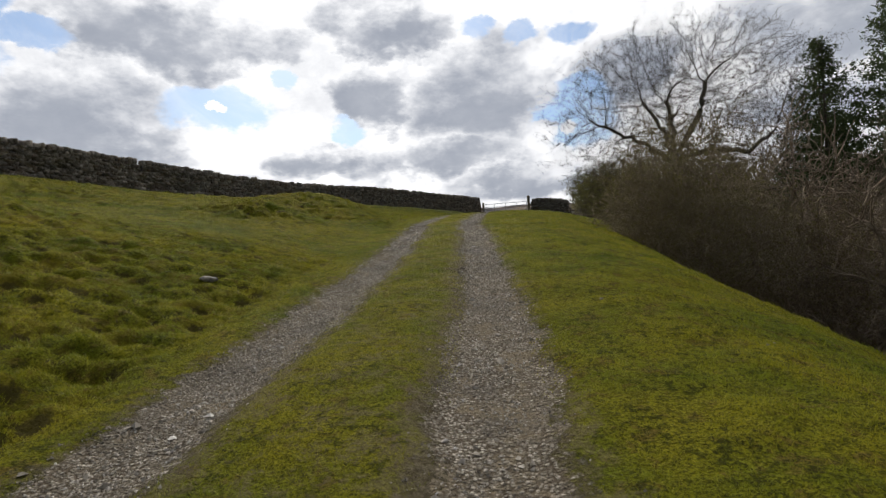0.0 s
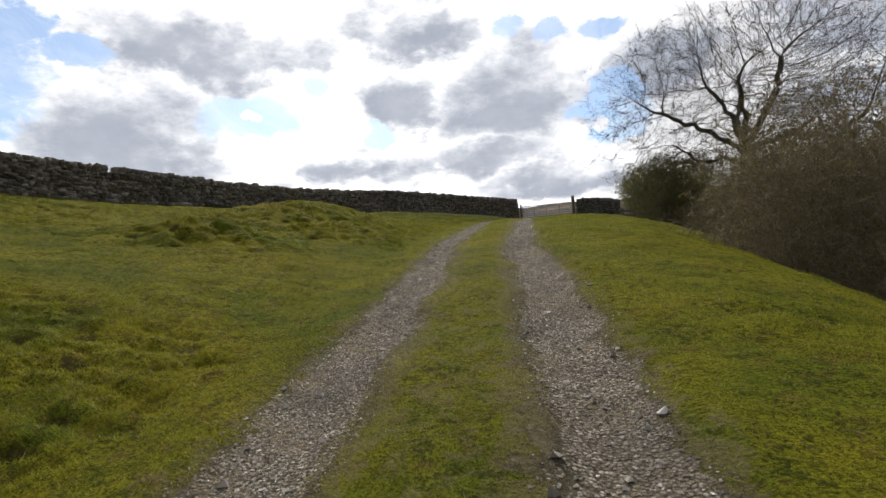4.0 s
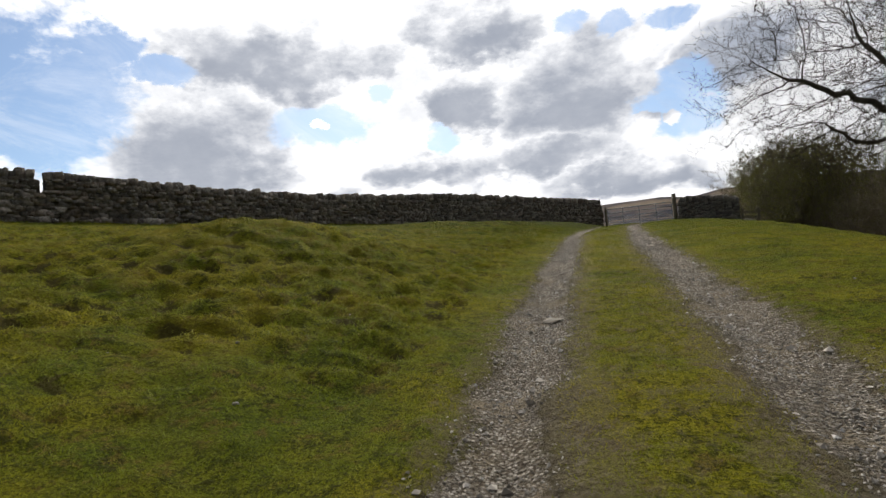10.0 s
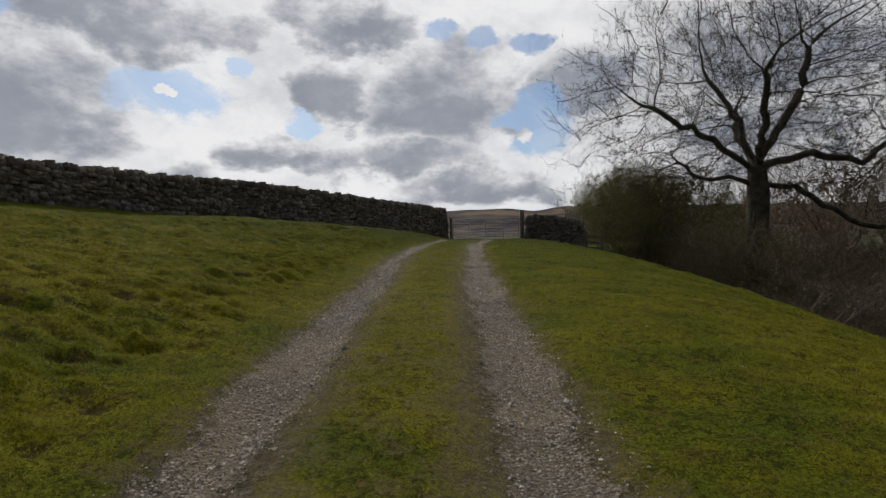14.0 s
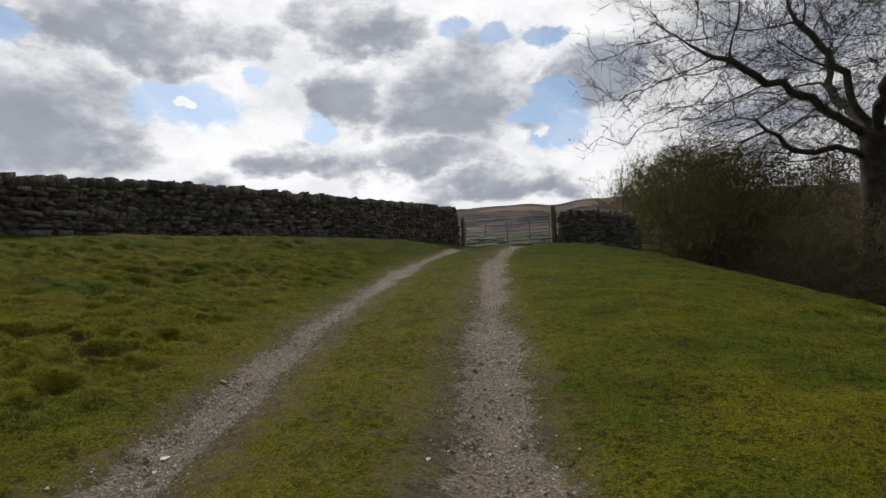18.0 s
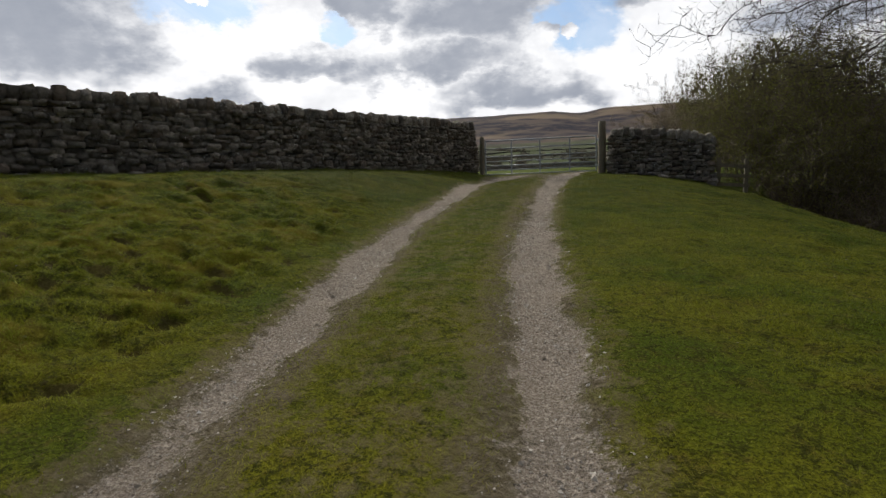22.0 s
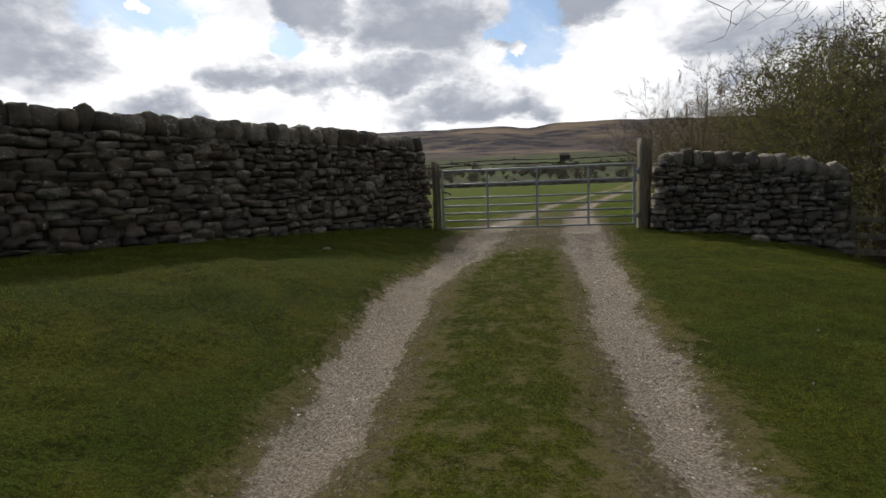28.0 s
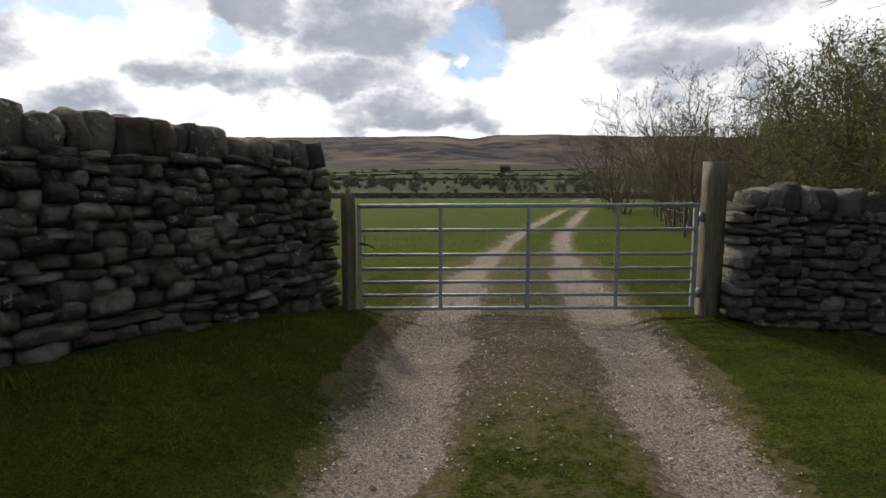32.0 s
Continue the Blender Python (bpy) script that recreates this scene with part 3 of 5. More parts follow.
def land(x, y):
    """The height of the ground."""
    x, y = np.asarray(x, float), np.asarray(y, float)
    z = smooth_land(x, y)
    close = (np.abs(x) < 60) & (y > -70) & (y < 90)
    t = tussocky(x, y)
    knoll = np.exp(-(((x + 3.7) / 1.5) ** 2 + ((y + 33.6) / 1.1) ** 2))
    bumps = (0.135 + 0.06 * rough(x, y, 2.6, 27) + 0.12 * knoll) * lumps(x + 0.1 * rough(x, y, 0.6, 15), y * 1.55, 0.34, 1) + 0.05 * lumps(x + 9, y * 1.4, 0.20, 2) + 0.06 * rough(x, y, 1.9, 3) - 0.10
    even = 0.02 * rough(x, y, 0.8, 4) + 0.012 * rough(x, y, 0.3, 6) + 0.05 * (lumps(x, y, 0.34, 7) - 0.4) * step(1.5, 2.1, np.abs(x - track_x(y))) + 0.10 * (lumps(x, y * 1.2, 0.55, 19) - 0.35) * step(3.2, 4.6, x - track_x(y))
    z = z + np.where(close, t * bumps + (1 - t) * even, 0)
    z = z - np.where(close, 0.085 * poached(x, y), 0)
    r = rut(x, y)
    crown = np.exp(-(((x - track_x(y)) / 0.55) ** 2))
    z = z - np.where(close, 0.075 * r - 0.03 * crown, 0)
    # the far hills
    f = step(200, 1200, y)
    hill = 10 * rough(x, y, 420, 11) + 4 * rough(x, y, 150, 12)
    edge = step(1500, 2300, y)
    skyline = 9 * rough(x, y * 0.2, 300, 13) + 4 * rough(x, y * 0.3, 90, 14) - 14 * np.exp(-(((x - 130) / 75) ** 2)) * 1.0
    return z + f * hill * (1 - edge * 0.7) + edge * skyline


def graded(stops):
    """Coordinates with the given spacing in each stretch: (from, step), ..., end."""
    out = []
    for (a, s), (b, _) in zip(stops, stops[1:]):
        n = max(1, round((b - a) / s))
        out += [a + (b - a) * i / n for i in range(n)]
    return np.array(out + [stops[-1][0]])


def mesh_from(name, verts, faces, smooth=True):
    """A mesh from an array of points and an array of equal faces."""
    me = bpy.data.meshes.new(name)
    verts, faces = np.asarray(verts, np.float32), np.asarray(faces, np.int32)
    n, k = faces.shape
    me.vertices.add(len(verts))
    me.vertices.foreach_set("co", verts.ravel())
    me.loops.add(n * k)
    me.loops.foreach_set("vertex_index", faces.ravel())
    me.polygons.add(n)
    me.polygons.foreach_set("loop_start", np.arange(0, n * k, k, dtype=np.int32))
    me.polygons.foreach_set("use_smooth", np.full(n, smooth))
    me.update(calc_edges=True)
    return me


gx = graded([(-3000, 500), (-1000, 100), (-300, 30), (-60, 5), (-24, 0.8), (-14, 0.14), (-10, 0.085), (-4, 0.075), (5.2, 0.2), (14, 1.0), (40, 5), (100, 30), (340, 40), (1000, 100), (3000, 500), (3500, 1)])
gy = graded([(-900, 200), (-100, 10), (-52, 1), (-47, 0.085), (-30, 0.09), (-8, 0.11), (3, 0.3), (14, 0.8), (30, 3), (90, 8), (170, 20), (500, 40), (1500, 50), (2600, 150), (4200, 1)])
X, Y = np.meshgrid(gx, gy)
Z = land(X, Y)
nx, ny = len(gx), len(gy)
idx = np.arange(nx * ny).reshape(ny, nx)
quads = np.stack([idx[:-1, :-1], idx[:-1, 1:], idx[1:, 1:], idx[1:, :-1]], -1).reshape(-1, 4)
me = mesh_from("ground", np.stack([X, Y, Z], -1).reshape(-1, 3), quads)


def mark(me, name, values):
    a = me.attributes.new(name, "FLOAT", "POINT")
    a.data.foreach_set("value", np.asarray(values, np.float32).ravel())


U = X - track_x(Y)
mark(me, "track", rut(X, Y) * (Y < 84) * (Y > -88))
mark(me, "worn", np.clip(1.12 - np.abs(np.abs(U) - np.interp(Y, GAP_Y, GAP_H)) / 0.52, 0, 1) * (0.92 + 0.08 * step(-6, -2, Y)) * (Y < 80) + 0.75 * step(-3.2, -1.3, Y) * (1 - step(3, 7, Y)) * (np.abs(U) < 1.5) + 0.28 * (np.abs(U) < 0.7) * (Y < 6))
mark(me, "pale", step(-34, -14, Y))
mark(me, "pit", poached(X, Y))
mark(me, "tussock", tussocky(X, Y))
mark(me, "litter", step(6.6, 9.0, U + 1.5 * step(-30, -36, Y)) * ((Y < 9) | (U > 10)) * (Y < 75) * (1 - step(70, 110, U)))
mark(me, "far", step(90, 110, Y) * 0.5 + 0.5 * step(900, 1500, Y + 120 * rough(X, Y, 260, 17)))
me.materials.append(M_GROUND)
ground = tagged(new("ground", me), "rough green pasture with two stony wheel tracks, hills beyond", "ground", kind="structure")


def part(name, data, mat, parent=None, label=""):
    """Links a mesh, or a bmesh, as one object under a thing."""
    if isinstance(data, bmesh.types.BMesh):
        me = bpy.data.meshes.new(name)
        data.to_mesh(me)
        data.free()
        data = me
    if mat and not data.materials:
        data.materials.append(mat)
    ob = new(name, data)
    ob.parent = parent
    if label:
        ob["label"] = label
    return ob


def thing(name, label, category, at=(0, 0, 0), group="", kind=""):
    ob = new(name)
    ob.location = at
    return tagged(ob, label, category, group, kind)


# ---- stone walls ----
def pebble_mesh(name, seed, square=0.72, cuts=1):
    """A worn block, 1 m each way."""
    r = random.Random(seed)
    bm = bmesh.new()
    bmesh.ops.create_cube(bm, size=1.0)
    bmesh.ops.subdivide_edges(bm, edges=bm.edges[:], cuts=cuts, use_grid_fill=True)
    for v in bm.verts:
        c = v.co.copy()
        ball = c.normalized() * 0.5
        v.co = c * square + ball * (1 - square) * 1.12
        if cuts == 1:
            v.co += Vector((r.uniform(-1, 1), r.uniform(-1, 1), r.uniform(-1, 1))) * 0.085
        else:
            v.co += noise.noise_vector(c * 1.6 + Vector((seed * 3.1, 0, 0))) * 0.12 + noise.noise_vector(c * 5 + Vector((0, seed * 2.3, 0))) * 0.045
    for f in bm.faces:
        f.smooth = True
    me = bpy.data.meshes.new(name)
    bm.to_mesh(me)
    bm.free()
    return me


BLOCKS = [pebble_mesh("stone", s, 0.84 + 0.03 * (s % 6)) for s in range(18)]
ROUND = [pebble_mesh("coping_stone", 40 + s, 0.34 + 0.09 * (s % 4)) for s in range(10)]
FINE = [pebble_mesh("stone", 100 + s, 0.54 + 0.05 * (s % 6), 3) for s in range(18)] + [pebble_mesh("coping_stone", 140 + s, 0.30 + 0.10 * (s % 4), 3) for s in range(10)]
for me in BLOCKS + ROUND + FINE:
    me.materials.append(M_STONE)
FINE_V = [np.array([v.co for v in me.vertices]) for me in FINE]
FINE_F = [np.array([p.vertices for p in me.polygons]) for me in FINE]
BLOCK_V = [np.array([v.co for v in me.vertices]) for me in BLOCKS + ROUND]
BLOCK_F = [np.array([p.vertices for p in me.polygons]) for me in BLOCKS + ROUND]


def stone_wall(name, line, foot, top, label, thick, near, seed, course=(0.078, 0.130), length=(0.13, 0.30), cope=True, quota=300, slit=None):
    """A dry stone wall along line, a list of plan points. foot and top give heights by distance along it. The stones where near(s) holds are
    parts of their own, up to the quota; the rest are one mesh."""
    r = random.Random(seed)
    pts = [Vector(p) for p in line]
    cum = [0.0]
    for a, b in zip(pts, pts[1:]):
        cum.append(cum[-1] + (b - a).length)
    total = cum[-1]

    def at(s):
        s = min(max(s, 0), total)
        i = max(j for j in range(len(pts) - 1) if cum[j] <= s + 1e-9)
        d = (pts[i + 1] - pts[i]).normalized()
        return pts[i] + d * (s - cum[i]), d

    wall = tagged(new(name), label, "stone wall", kind="structure")
    rows = []   # s, z middle, length, height, depth, lean
    z_low = min(foot(total * i / 40) for i in range(41)) - 0.12
    z_high = max(top(total * i / 40) for i in range(41))
    z, n = z_low, 0
    while z < z_high - 0.05:
        up = (z - z_low) / (z_high - z_low)
        h = r.uniform(*course) * (1.45 - 0.75 * up)
        s = -r.uniform(0, 0.15)
        while s < total:
            ln = r.uniform(*length) * (1.2 - 0.4 * up) * (1.5 if r.random() < 0.08 else 1)
            mid = min(max(s + ln / 2, 0), total)
            room = top(mid) - (0.20 if cope else 0.0)
            if z + h > foot(mid) - 0.10 and z + h * 0.4 < room:
                hh = h * r.uniform(0.72, 1.25)
                wave = 0.035 * noise.noise((mid * 0.9, z * 1.5, seed)) + 0.02 * noise.noise((mid * 3.1, z * 3, seed))
                rows.append((mid, z + h / 2 + wave + r.uniform(-0.026, 0.026), ln * 1.03, hh * 1.10, thick * (1.12 - 0.3 * up) * r.uniform(0.92, 1.06), r.uniform(-6, 6)))
                if r.random() < 0.14 and hh > 0.11:   # a stone split in two
                    m, zz, l, q, dd, a = rows.pop()
                    rows.append((m, zz - q * 0.24, l, q * 0.52, dd, a))
                    rows.append((m + r.uniform(-0.05, 0.05), zz + q * 0.26, l * 0.9, q * 0.5, dd * 0.97, -a))
            s += ln
        z += h * 0.97
    if cope:
        s = 0.05
        while s < total:
            ln = r.uniform(0.15, 0.29)
            hh = r.uniform(0.24, 0.34)
            rows.append((s + ln / 2, top(s) - 0.20 + hh / 2 - 0.03, ln * 1.12, hh, thick * r.uniform(0.62, 0.85), r.choice((-1, 1)) * r.uniform(7.1, 13)))
            s += ln * 0.96
    if slit:
        rows = [q for q in rows if abs(q[0] - slit[0]) > slit[1] + q[2] * 0.3 or q[1] < top(q[0]) - slit[2]]
    picked, vs, fs, base = 0, [], [], 0
    for q in sorted(rows, key=lambda q: q[0] if near(q[0]) else 1e3 + q[0]):
        s, z, ln, hh, dd, lean = q
        p, d = at(s)
        k = r.randrange(len(BLOCKS)) if abs(lean) < 7.001 else len(BLOCKS) + r.randrange(len(ROUND))
        flip = r.choice((0, 180))
        out = r.uniform(-0.018, 0.018)
        side = Vector((-d.y, d.x))
        m = Matrix.Translation((p.x + side.x * out, p.y + side.y * out, z)) @ Matrix.Rotation(math.atan2(d.y, d.x) + radians(r.uniform(-3, 3)), 4, "Z") @ Matrix.Rotation(radians(lean), 4, "Y") @ Matrix.Rotation(radians(flip), 4, "X") @ Matrix.Diagonal((ln, dd, hh, 1))
        if near(s) and picked < quota:
            ob = new("stone", FINE[k])
            ob.matrix_basis = m
            ob.parent = wall
            picked += 1
        else:
            a = np.array(m)
            bv, bf = (FINE_V[k], FINE_F[k]) if near(s) else (BLOCK_V[k], BLOCK_F[k])
            vs.append(bv @ a[:3, :3].T + a[:3, 3])
            fs.append(bf + base)
            base += len(bv)
    if vs:
        tagged(part("stonework", mesh_from("stonework", np.concatenate(vs), np.concatenate(fs)), M_STONES, wall), kind="stuff")
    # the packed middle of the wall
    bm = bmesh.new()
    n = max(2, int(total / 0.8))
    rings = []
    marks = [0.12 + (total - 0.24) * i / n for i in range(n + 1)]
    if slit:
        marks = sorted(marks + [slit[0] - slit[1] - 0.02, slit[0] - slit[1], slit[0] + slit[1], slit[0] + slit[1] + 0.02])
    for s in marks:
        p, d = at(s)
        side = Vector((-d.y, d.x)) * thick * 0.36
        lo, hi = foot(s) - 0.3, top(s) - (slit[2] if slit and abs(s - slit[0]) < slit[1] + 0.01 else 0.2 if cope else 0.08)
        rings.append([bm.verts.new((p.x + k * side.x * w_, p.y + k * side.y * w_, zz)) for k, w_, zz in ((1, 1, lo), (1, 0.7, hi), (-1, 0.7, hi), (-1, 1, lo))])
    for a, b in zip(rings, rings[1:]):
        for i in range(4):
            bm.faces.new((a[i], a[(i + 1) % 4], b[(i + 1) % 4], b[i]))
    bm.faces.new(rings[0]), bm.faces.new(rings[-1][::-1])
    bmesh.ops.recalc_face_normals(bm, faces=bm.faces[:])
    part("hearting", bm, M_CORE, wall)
    return wall


LEFT = [(-2.36, 0.22), (-5.22, -4.88), (-9.13, -11.2), (-14.54, -25.2), (-17.24, -35.95), (-19.25, -50.0), (-22.2, -68)]
CUM = [0.0]
for p, q in zip(LEFT, LEFT[1:]):
    CUM.append(CUM[-1] + math.dist(p, q))


def left_y(s):
    return float(np.interp(s, CUM, [p[1] for p in LEFT]))


def left_foot(s):
    y = left_y(s)
    return float(np.interp(y, FOOT_Y, FOOT_Z))


def left_top(s):
    y = left_y(s)
    return float(np.interp(y, (-70, -30, -24, -21, -17.5, -12.5, -10.5, -8.5, -4, 0.2), (2.36, 1.93, 1.85, 1.70, 1.60, 1.84, 1.97, 1.95, 1.87, 1.81)))


stone_wall("wall_left", LEFT, left_foot, left_top, "dark dry stone wall with upright coping stones along the pasture", 0.52, lambda s: s < 8.5, 3, slit=(CUM[3] + 0.05, 0.06, 0.55))

RIGHT = [(2.22, -0.02), (3.6, -0.05), (5.25, -0.30)]
stone_wall("wall_right", RIGHT, lambda s: float(np.interp(s, (0, 1.5, 3.1), (-0.12, -0.38, -0.72))), lambda s: float(np.interp(s, (0, 1.3, 2.2, 3.1), (1.36, 1.30, 1.14, 0.95))), "low dry stone wall of grey gritstone beside the gate", 0.50, lambda s: True, 5, course=(0.080, 0.130), length=(0.12, 0.28))

FARW = [(-60.0, 84.0), (-20.0, 85.0), (8.0, 84.0), (24.0, 80.0), (46.0, 74.0)]
stone_wall("wall_far", FARW, lambda s: -0.05, lambda s: 0.93, "long dark field wall at the end of the pasture", 0.5, lambda s: False, 8, course=(0.16, 0.22), length=(0.5, 0.9), cope=False)

# ---- the gate and its posts ----
def tube(bm, a, b, r, sides=12):
    a, b = Vector(a), Vector(b)
    d = (b - a).normalized()
    m = Matrix.Translation((a + b) / 2) @ d.to_track_quat("Z", "Y").to_matrix().to_4x4()
    bmesh.ops.create_cone(bm, cap_ends=True, segments=sides, radius1=r, radius2=r, depth=(b - a).length, matrix=m)
    for f in bm.faces:
        f.smooth = len(f.verts) == 4


gate = thing("field_gate", "galvanised steel seven-bar field gate, closed across the track", "gate", (0, 0, 0))
for i, (z, r) in enumerate(((1.20, 0.024), (0.94, 0.018), (0.673, 0.018), (0.516, 0.018), (0.372, 0.018), (0.227, 0.018), (0.08, 0.020))):
    bm = bmesh.new()
    tube(bm, (-1.83, 0, z), (1.81, 0, z + 0.008), r)
    part("rail", bm, M_STEEL, gate)
for x in (-1.83, -0.955, -0.01, 0.955, 1.80):
    bm = bmesh.new()
    bmesh.ops.create_cube(bm, size=1.0, matrix=Matrix.Translation((x, -0.024 if abs(x) < 1.5 else 0, 0.64)) @ Matrix.Diagonal((0.042, 0.012 if abs(x) < 1.5 else 0.042, 1.15, 1)))
    bmesh.ops.bevel(bm, geom=bm.edges[:], offset=0.003, segments=2, affect="EDGES")
    part("upright" if abs(x) < 1.5 else "stile", bm, M_STEEL, gate)
for z in (0.25, 1.08):
    bm = bmesh.new()
    tube(bm, (1.80, 0, z), (1.92, 0.0, z), 0.014)
    tube(bm, (1.86, 0, z - 0.05), (1.86, 0, z + 0.05), 0.020)
    part("hinge", bm, M_STEEL, gate)
bm = bmesh.new()
tube(bm, (-1.77, -0.03, 0.90), (-1.77, -0.03, 0.72), 0.004)
tube(bm, (-1.83, -0.03, 0.80), (-1.73, -0.04, 0.79), 0.010)
tube(bm, (-1.73, -0.04, 0.79), (-1.66, -0.05, 0.745), 0.010)
part("latch", bm, M_BLACK, gate, "black spring latch on a wire")


def timber(name, label, at, w_, d_, h, lean=(0, 0), turn=0, chamfer=0.012, sink=0.3, round_top=False):
    bm = bmesh.new()
    r = random.Random(name + str(at))
    bmesh.ops.create_cube(bm, size=1.0, matrix=Matrix.Translation((0, 0, (h - sink) / 2)) @ Matrix.Diagonal((w_, d_, h + sink, 1)))
    bmesh.ops.subdivide_edges(bm, edges=[e for e in bm.edges if abs(e.verts[0].co.z - e.verts[1].co.z) > 0.5], cuts=7)
    bmesh.ops.bevel(bm, geom=[e for e in bm.edges if abs(e.verts[0].co.z - e.verts[1].co.z) > 0.05 or round_top and min(v.co.z for v in e.verts) > h - 0.02], offset=chamfer, segments=3, affect="EDGES")
    for v in bm.verts:
        v.co.x += 0.006 * noise.noise((v.co.z * 3, v.co.y * 9, at[0]))
        v.co.y += 0.006 * noise.noise((v.co.z * 3, v.co.x * 9, at[1] + 5))
        if v.co.z > h - 0.06:
            v.co.z += 0.02 * noise.noise((v.co.x * 12, v.co.y * 12, at[0] * 3))
    for f in bm.faces:
        f.smooth = True
    ob = tagged(part(name, bm, M_POST), label, "gate post")
    ob.matrix_basis = pose(*at, lean[0], lean[1], turn)
    return ob


timber("gate_post", "slim weathered timber gate post with a rounded top", (-1.955, 0.0, -0.02), 0.15, 0.15, 1.40, (0, 0.4), 4, 0.05, 0.3, True)
timber("gate_post", "tall square weathered timber gate post, split at its head", (1.985, 0.02, -0.04), 0.19, 0.19, 1.71, (1, -0.6), 24, 0.012)
# the stile at the end of the low wall
stile_z = float(land(5.8, -0.35))
stile = thing("fence", "short mossy timber rail fence at the end of the low wall", "fence", (0, 0, 0))
for x, y, h in ((5.42, -0.38, 0.95), (6.2, -0.42, 1.15)):
    z = float(land(x, y))
    bm = bmesh.new()
    bmesh.ops.create_cube(bm, size=1.0, matrix=Matrix.Translation((x, y, z + h / 2 - 0.15)) @ Matrix.Diagonal((0.11, 0.10, h + 0.3, 1)))
    bmesh.ops.bevel(bm, geom=bm.edges[:], offset=0.012, segments=2, affect="EDGES")
    part("post", bm, M_POST, stile)
for dz in (0.22, 0.50, 0.80):
    bm = bmesh.new()
    bmesh.ops.create_cube(bm, size=1.0, matrix=Matrix.Translation((5.78, -0.47, stile_z + dz)) @ Matrix.Rotation(radians(5), 4, "Y") @ Matrix.Diagonal((1.05, 0.04, 0.10, 1)))
    bmesh.ops.bevel(bm, geom=bm.edges[:], offset=0.008, segments=2, affect="EDGES")
    part("rail", bm, M_POST, stile)

# ---- trees and thickets ----
def sweep(points, radii, sides):
    """Corners and quads of a round tapered stem through the points."""
    p = np.asarray(points, float)
    d = np.gradient(p, axis=0)
    d /= np.linalg.norm(d, axis=1, keepdims=True) + 1e-9
    ref = np.where(np.abs(d[:, 2:3]) > 0.9, np.array([[1.0, 0, 0]]), np.array([[0, 0, 1.0]]))
    a = np.cross(d, ref)
    a /= np.linalg.norm(a, axis=1, keepdims=True) + 1e-9
    b = np.cross(d, a)
    t = np.arange(sides) * 2 * math.pi / sides
    ring = a[:, None] * np.cos(t)[None, :, None] + b[:, None] * np.sin(t)[None, :, None]
    v = (p[:, None] + ring * np.asarray(radii, float)[:, None, None]).reshape(-1, 3)
    i = np.arange(len(p) - 1)[:, None] * sides
    j = np.arange(sides)[None, :]
    k = (j + 1) % sides
    f = np.stack([i + j, i + k, i + sides + k, i + sides + j], -1).reshape(-1, 4)
    return v, f


class Wood:
    """Gathers stems into one mesh."""

    def __init__(self):
        self.v, self.f, self.n = [], [], 0

    def add(self, points, radii, sides):
        v, f = sweep(points, radii, sides)
        self.v.append(v), self.f.append(f + self.n)
        self.n += len(v)

    def mesh(self, name):
        return mesh_from(name, np.concatenate(self.v), np.concatenate(self.f))


def stem(r, p, d, length, radius, n, bend, up, tip=0.35):
    """A wandering tapered stem."""
    p, d = np.array(p, float), np.array(d, float)
    d /= np.linalg.norm(d)
    pts, rad = [p.copy()], [radius]
    for i in range(n):
        d = d + np.array([r.gauss(0, bend), r.gauss(0, bend), r.gauss(0, bend) + up])
        d /= np.linalg.norm(d)
        p = p + d * length / n
        pts.append(p.copy())
        rad.append(radius * (1 - (1 - tip) * (i + 1) / n))
    return np.array(pts), np.array(rad)


def side_way(r, d, angle):
    """A direction leaving d at about that angle."""
    d = d / (np.linalg.norm(d) + 1e-9)
    q = np.array([r.gauss(0, 1), r.gauss(0, 1), r.gauss(0, 1)])
    q -= d * q.dot(d)
    q /= np.linalg.norm(q) + 1e-9
    return d * math.cos(angle) + q * math.sin(angle)


def bear(r, wood, pts, rad, levels, up, leaves=None, sides=3, slim=0.5, least=0.006):
    """Sets side shoots on a stem, and shoots on those: levels is a list of (count, length share, angle, bend)."""
    if not levels:
        return
    count, share, angle, bend = levels[0]
    length = np.linalg.norm(np.diff(pts, axis=0), axis=1).sum()
    for j in range(count):
        u = 0.18 + 0.82 * (j + r.random()) / count
        k = min(int(u * (len(pts) - 1)), len(pts) - 2)
        g = u * (len(pts) - 1) - k
        p = pts[k] * (1 - g) + pts[k + 1] * g
        way = side_way(r, pts[k + 1] - pts[k], angle * r.uniform(0.7, 1.3))
        ln = length * share * r.uniform(0.6, 1.25) * (1.15 - 0.55 * u)
        rr = max(rad[k] * slim * r.uniform(0.7, 1.0), least)
        q, s = stem(r, p, way, ln, rr, 5 if len(levels) > 1 else 3, bend, up, 0.4)
        wood.add(q, s, 5 if rr > 0.03 else sides)
        bear(r, wood, q, s, levels[1:], up, leaves, sides, slim, least)
        if leaves is not None and len(levels) == 1:
            leaves.append(q[1::2])


def leaf_mesh(name, spots, size, seed, per=3):
    """Small pointed leaves scattered about the given points."""
    r = np.random.RandomState(seed)
    c = np.repeat(np.concatenate(spots), per, axis=0)
    c = c + r.normal(0, size * 1.6, c.shape)
    a, b = r.normal(0, 1, c.shape), r.normal(0, 1, c.shape)
    a /= np.linalg.norm(a, axis=1, keepdims=True)
    b -= a * (a * b).sum(1, keepdims=True)
    b /= np.linalg.norm(b, axis=1, keepdims=True)
    s = size * r.uniform(0.6, 1.3, (len(c), 1))
    v = np.stack([c - a * s, c + b * s * 0.45, c + a * s, c - b * s * 0.45], 1).reshape(-1, 3)
    return mesh_from(name, v, np.arange(len(v)).reshape(-1, 4), False)


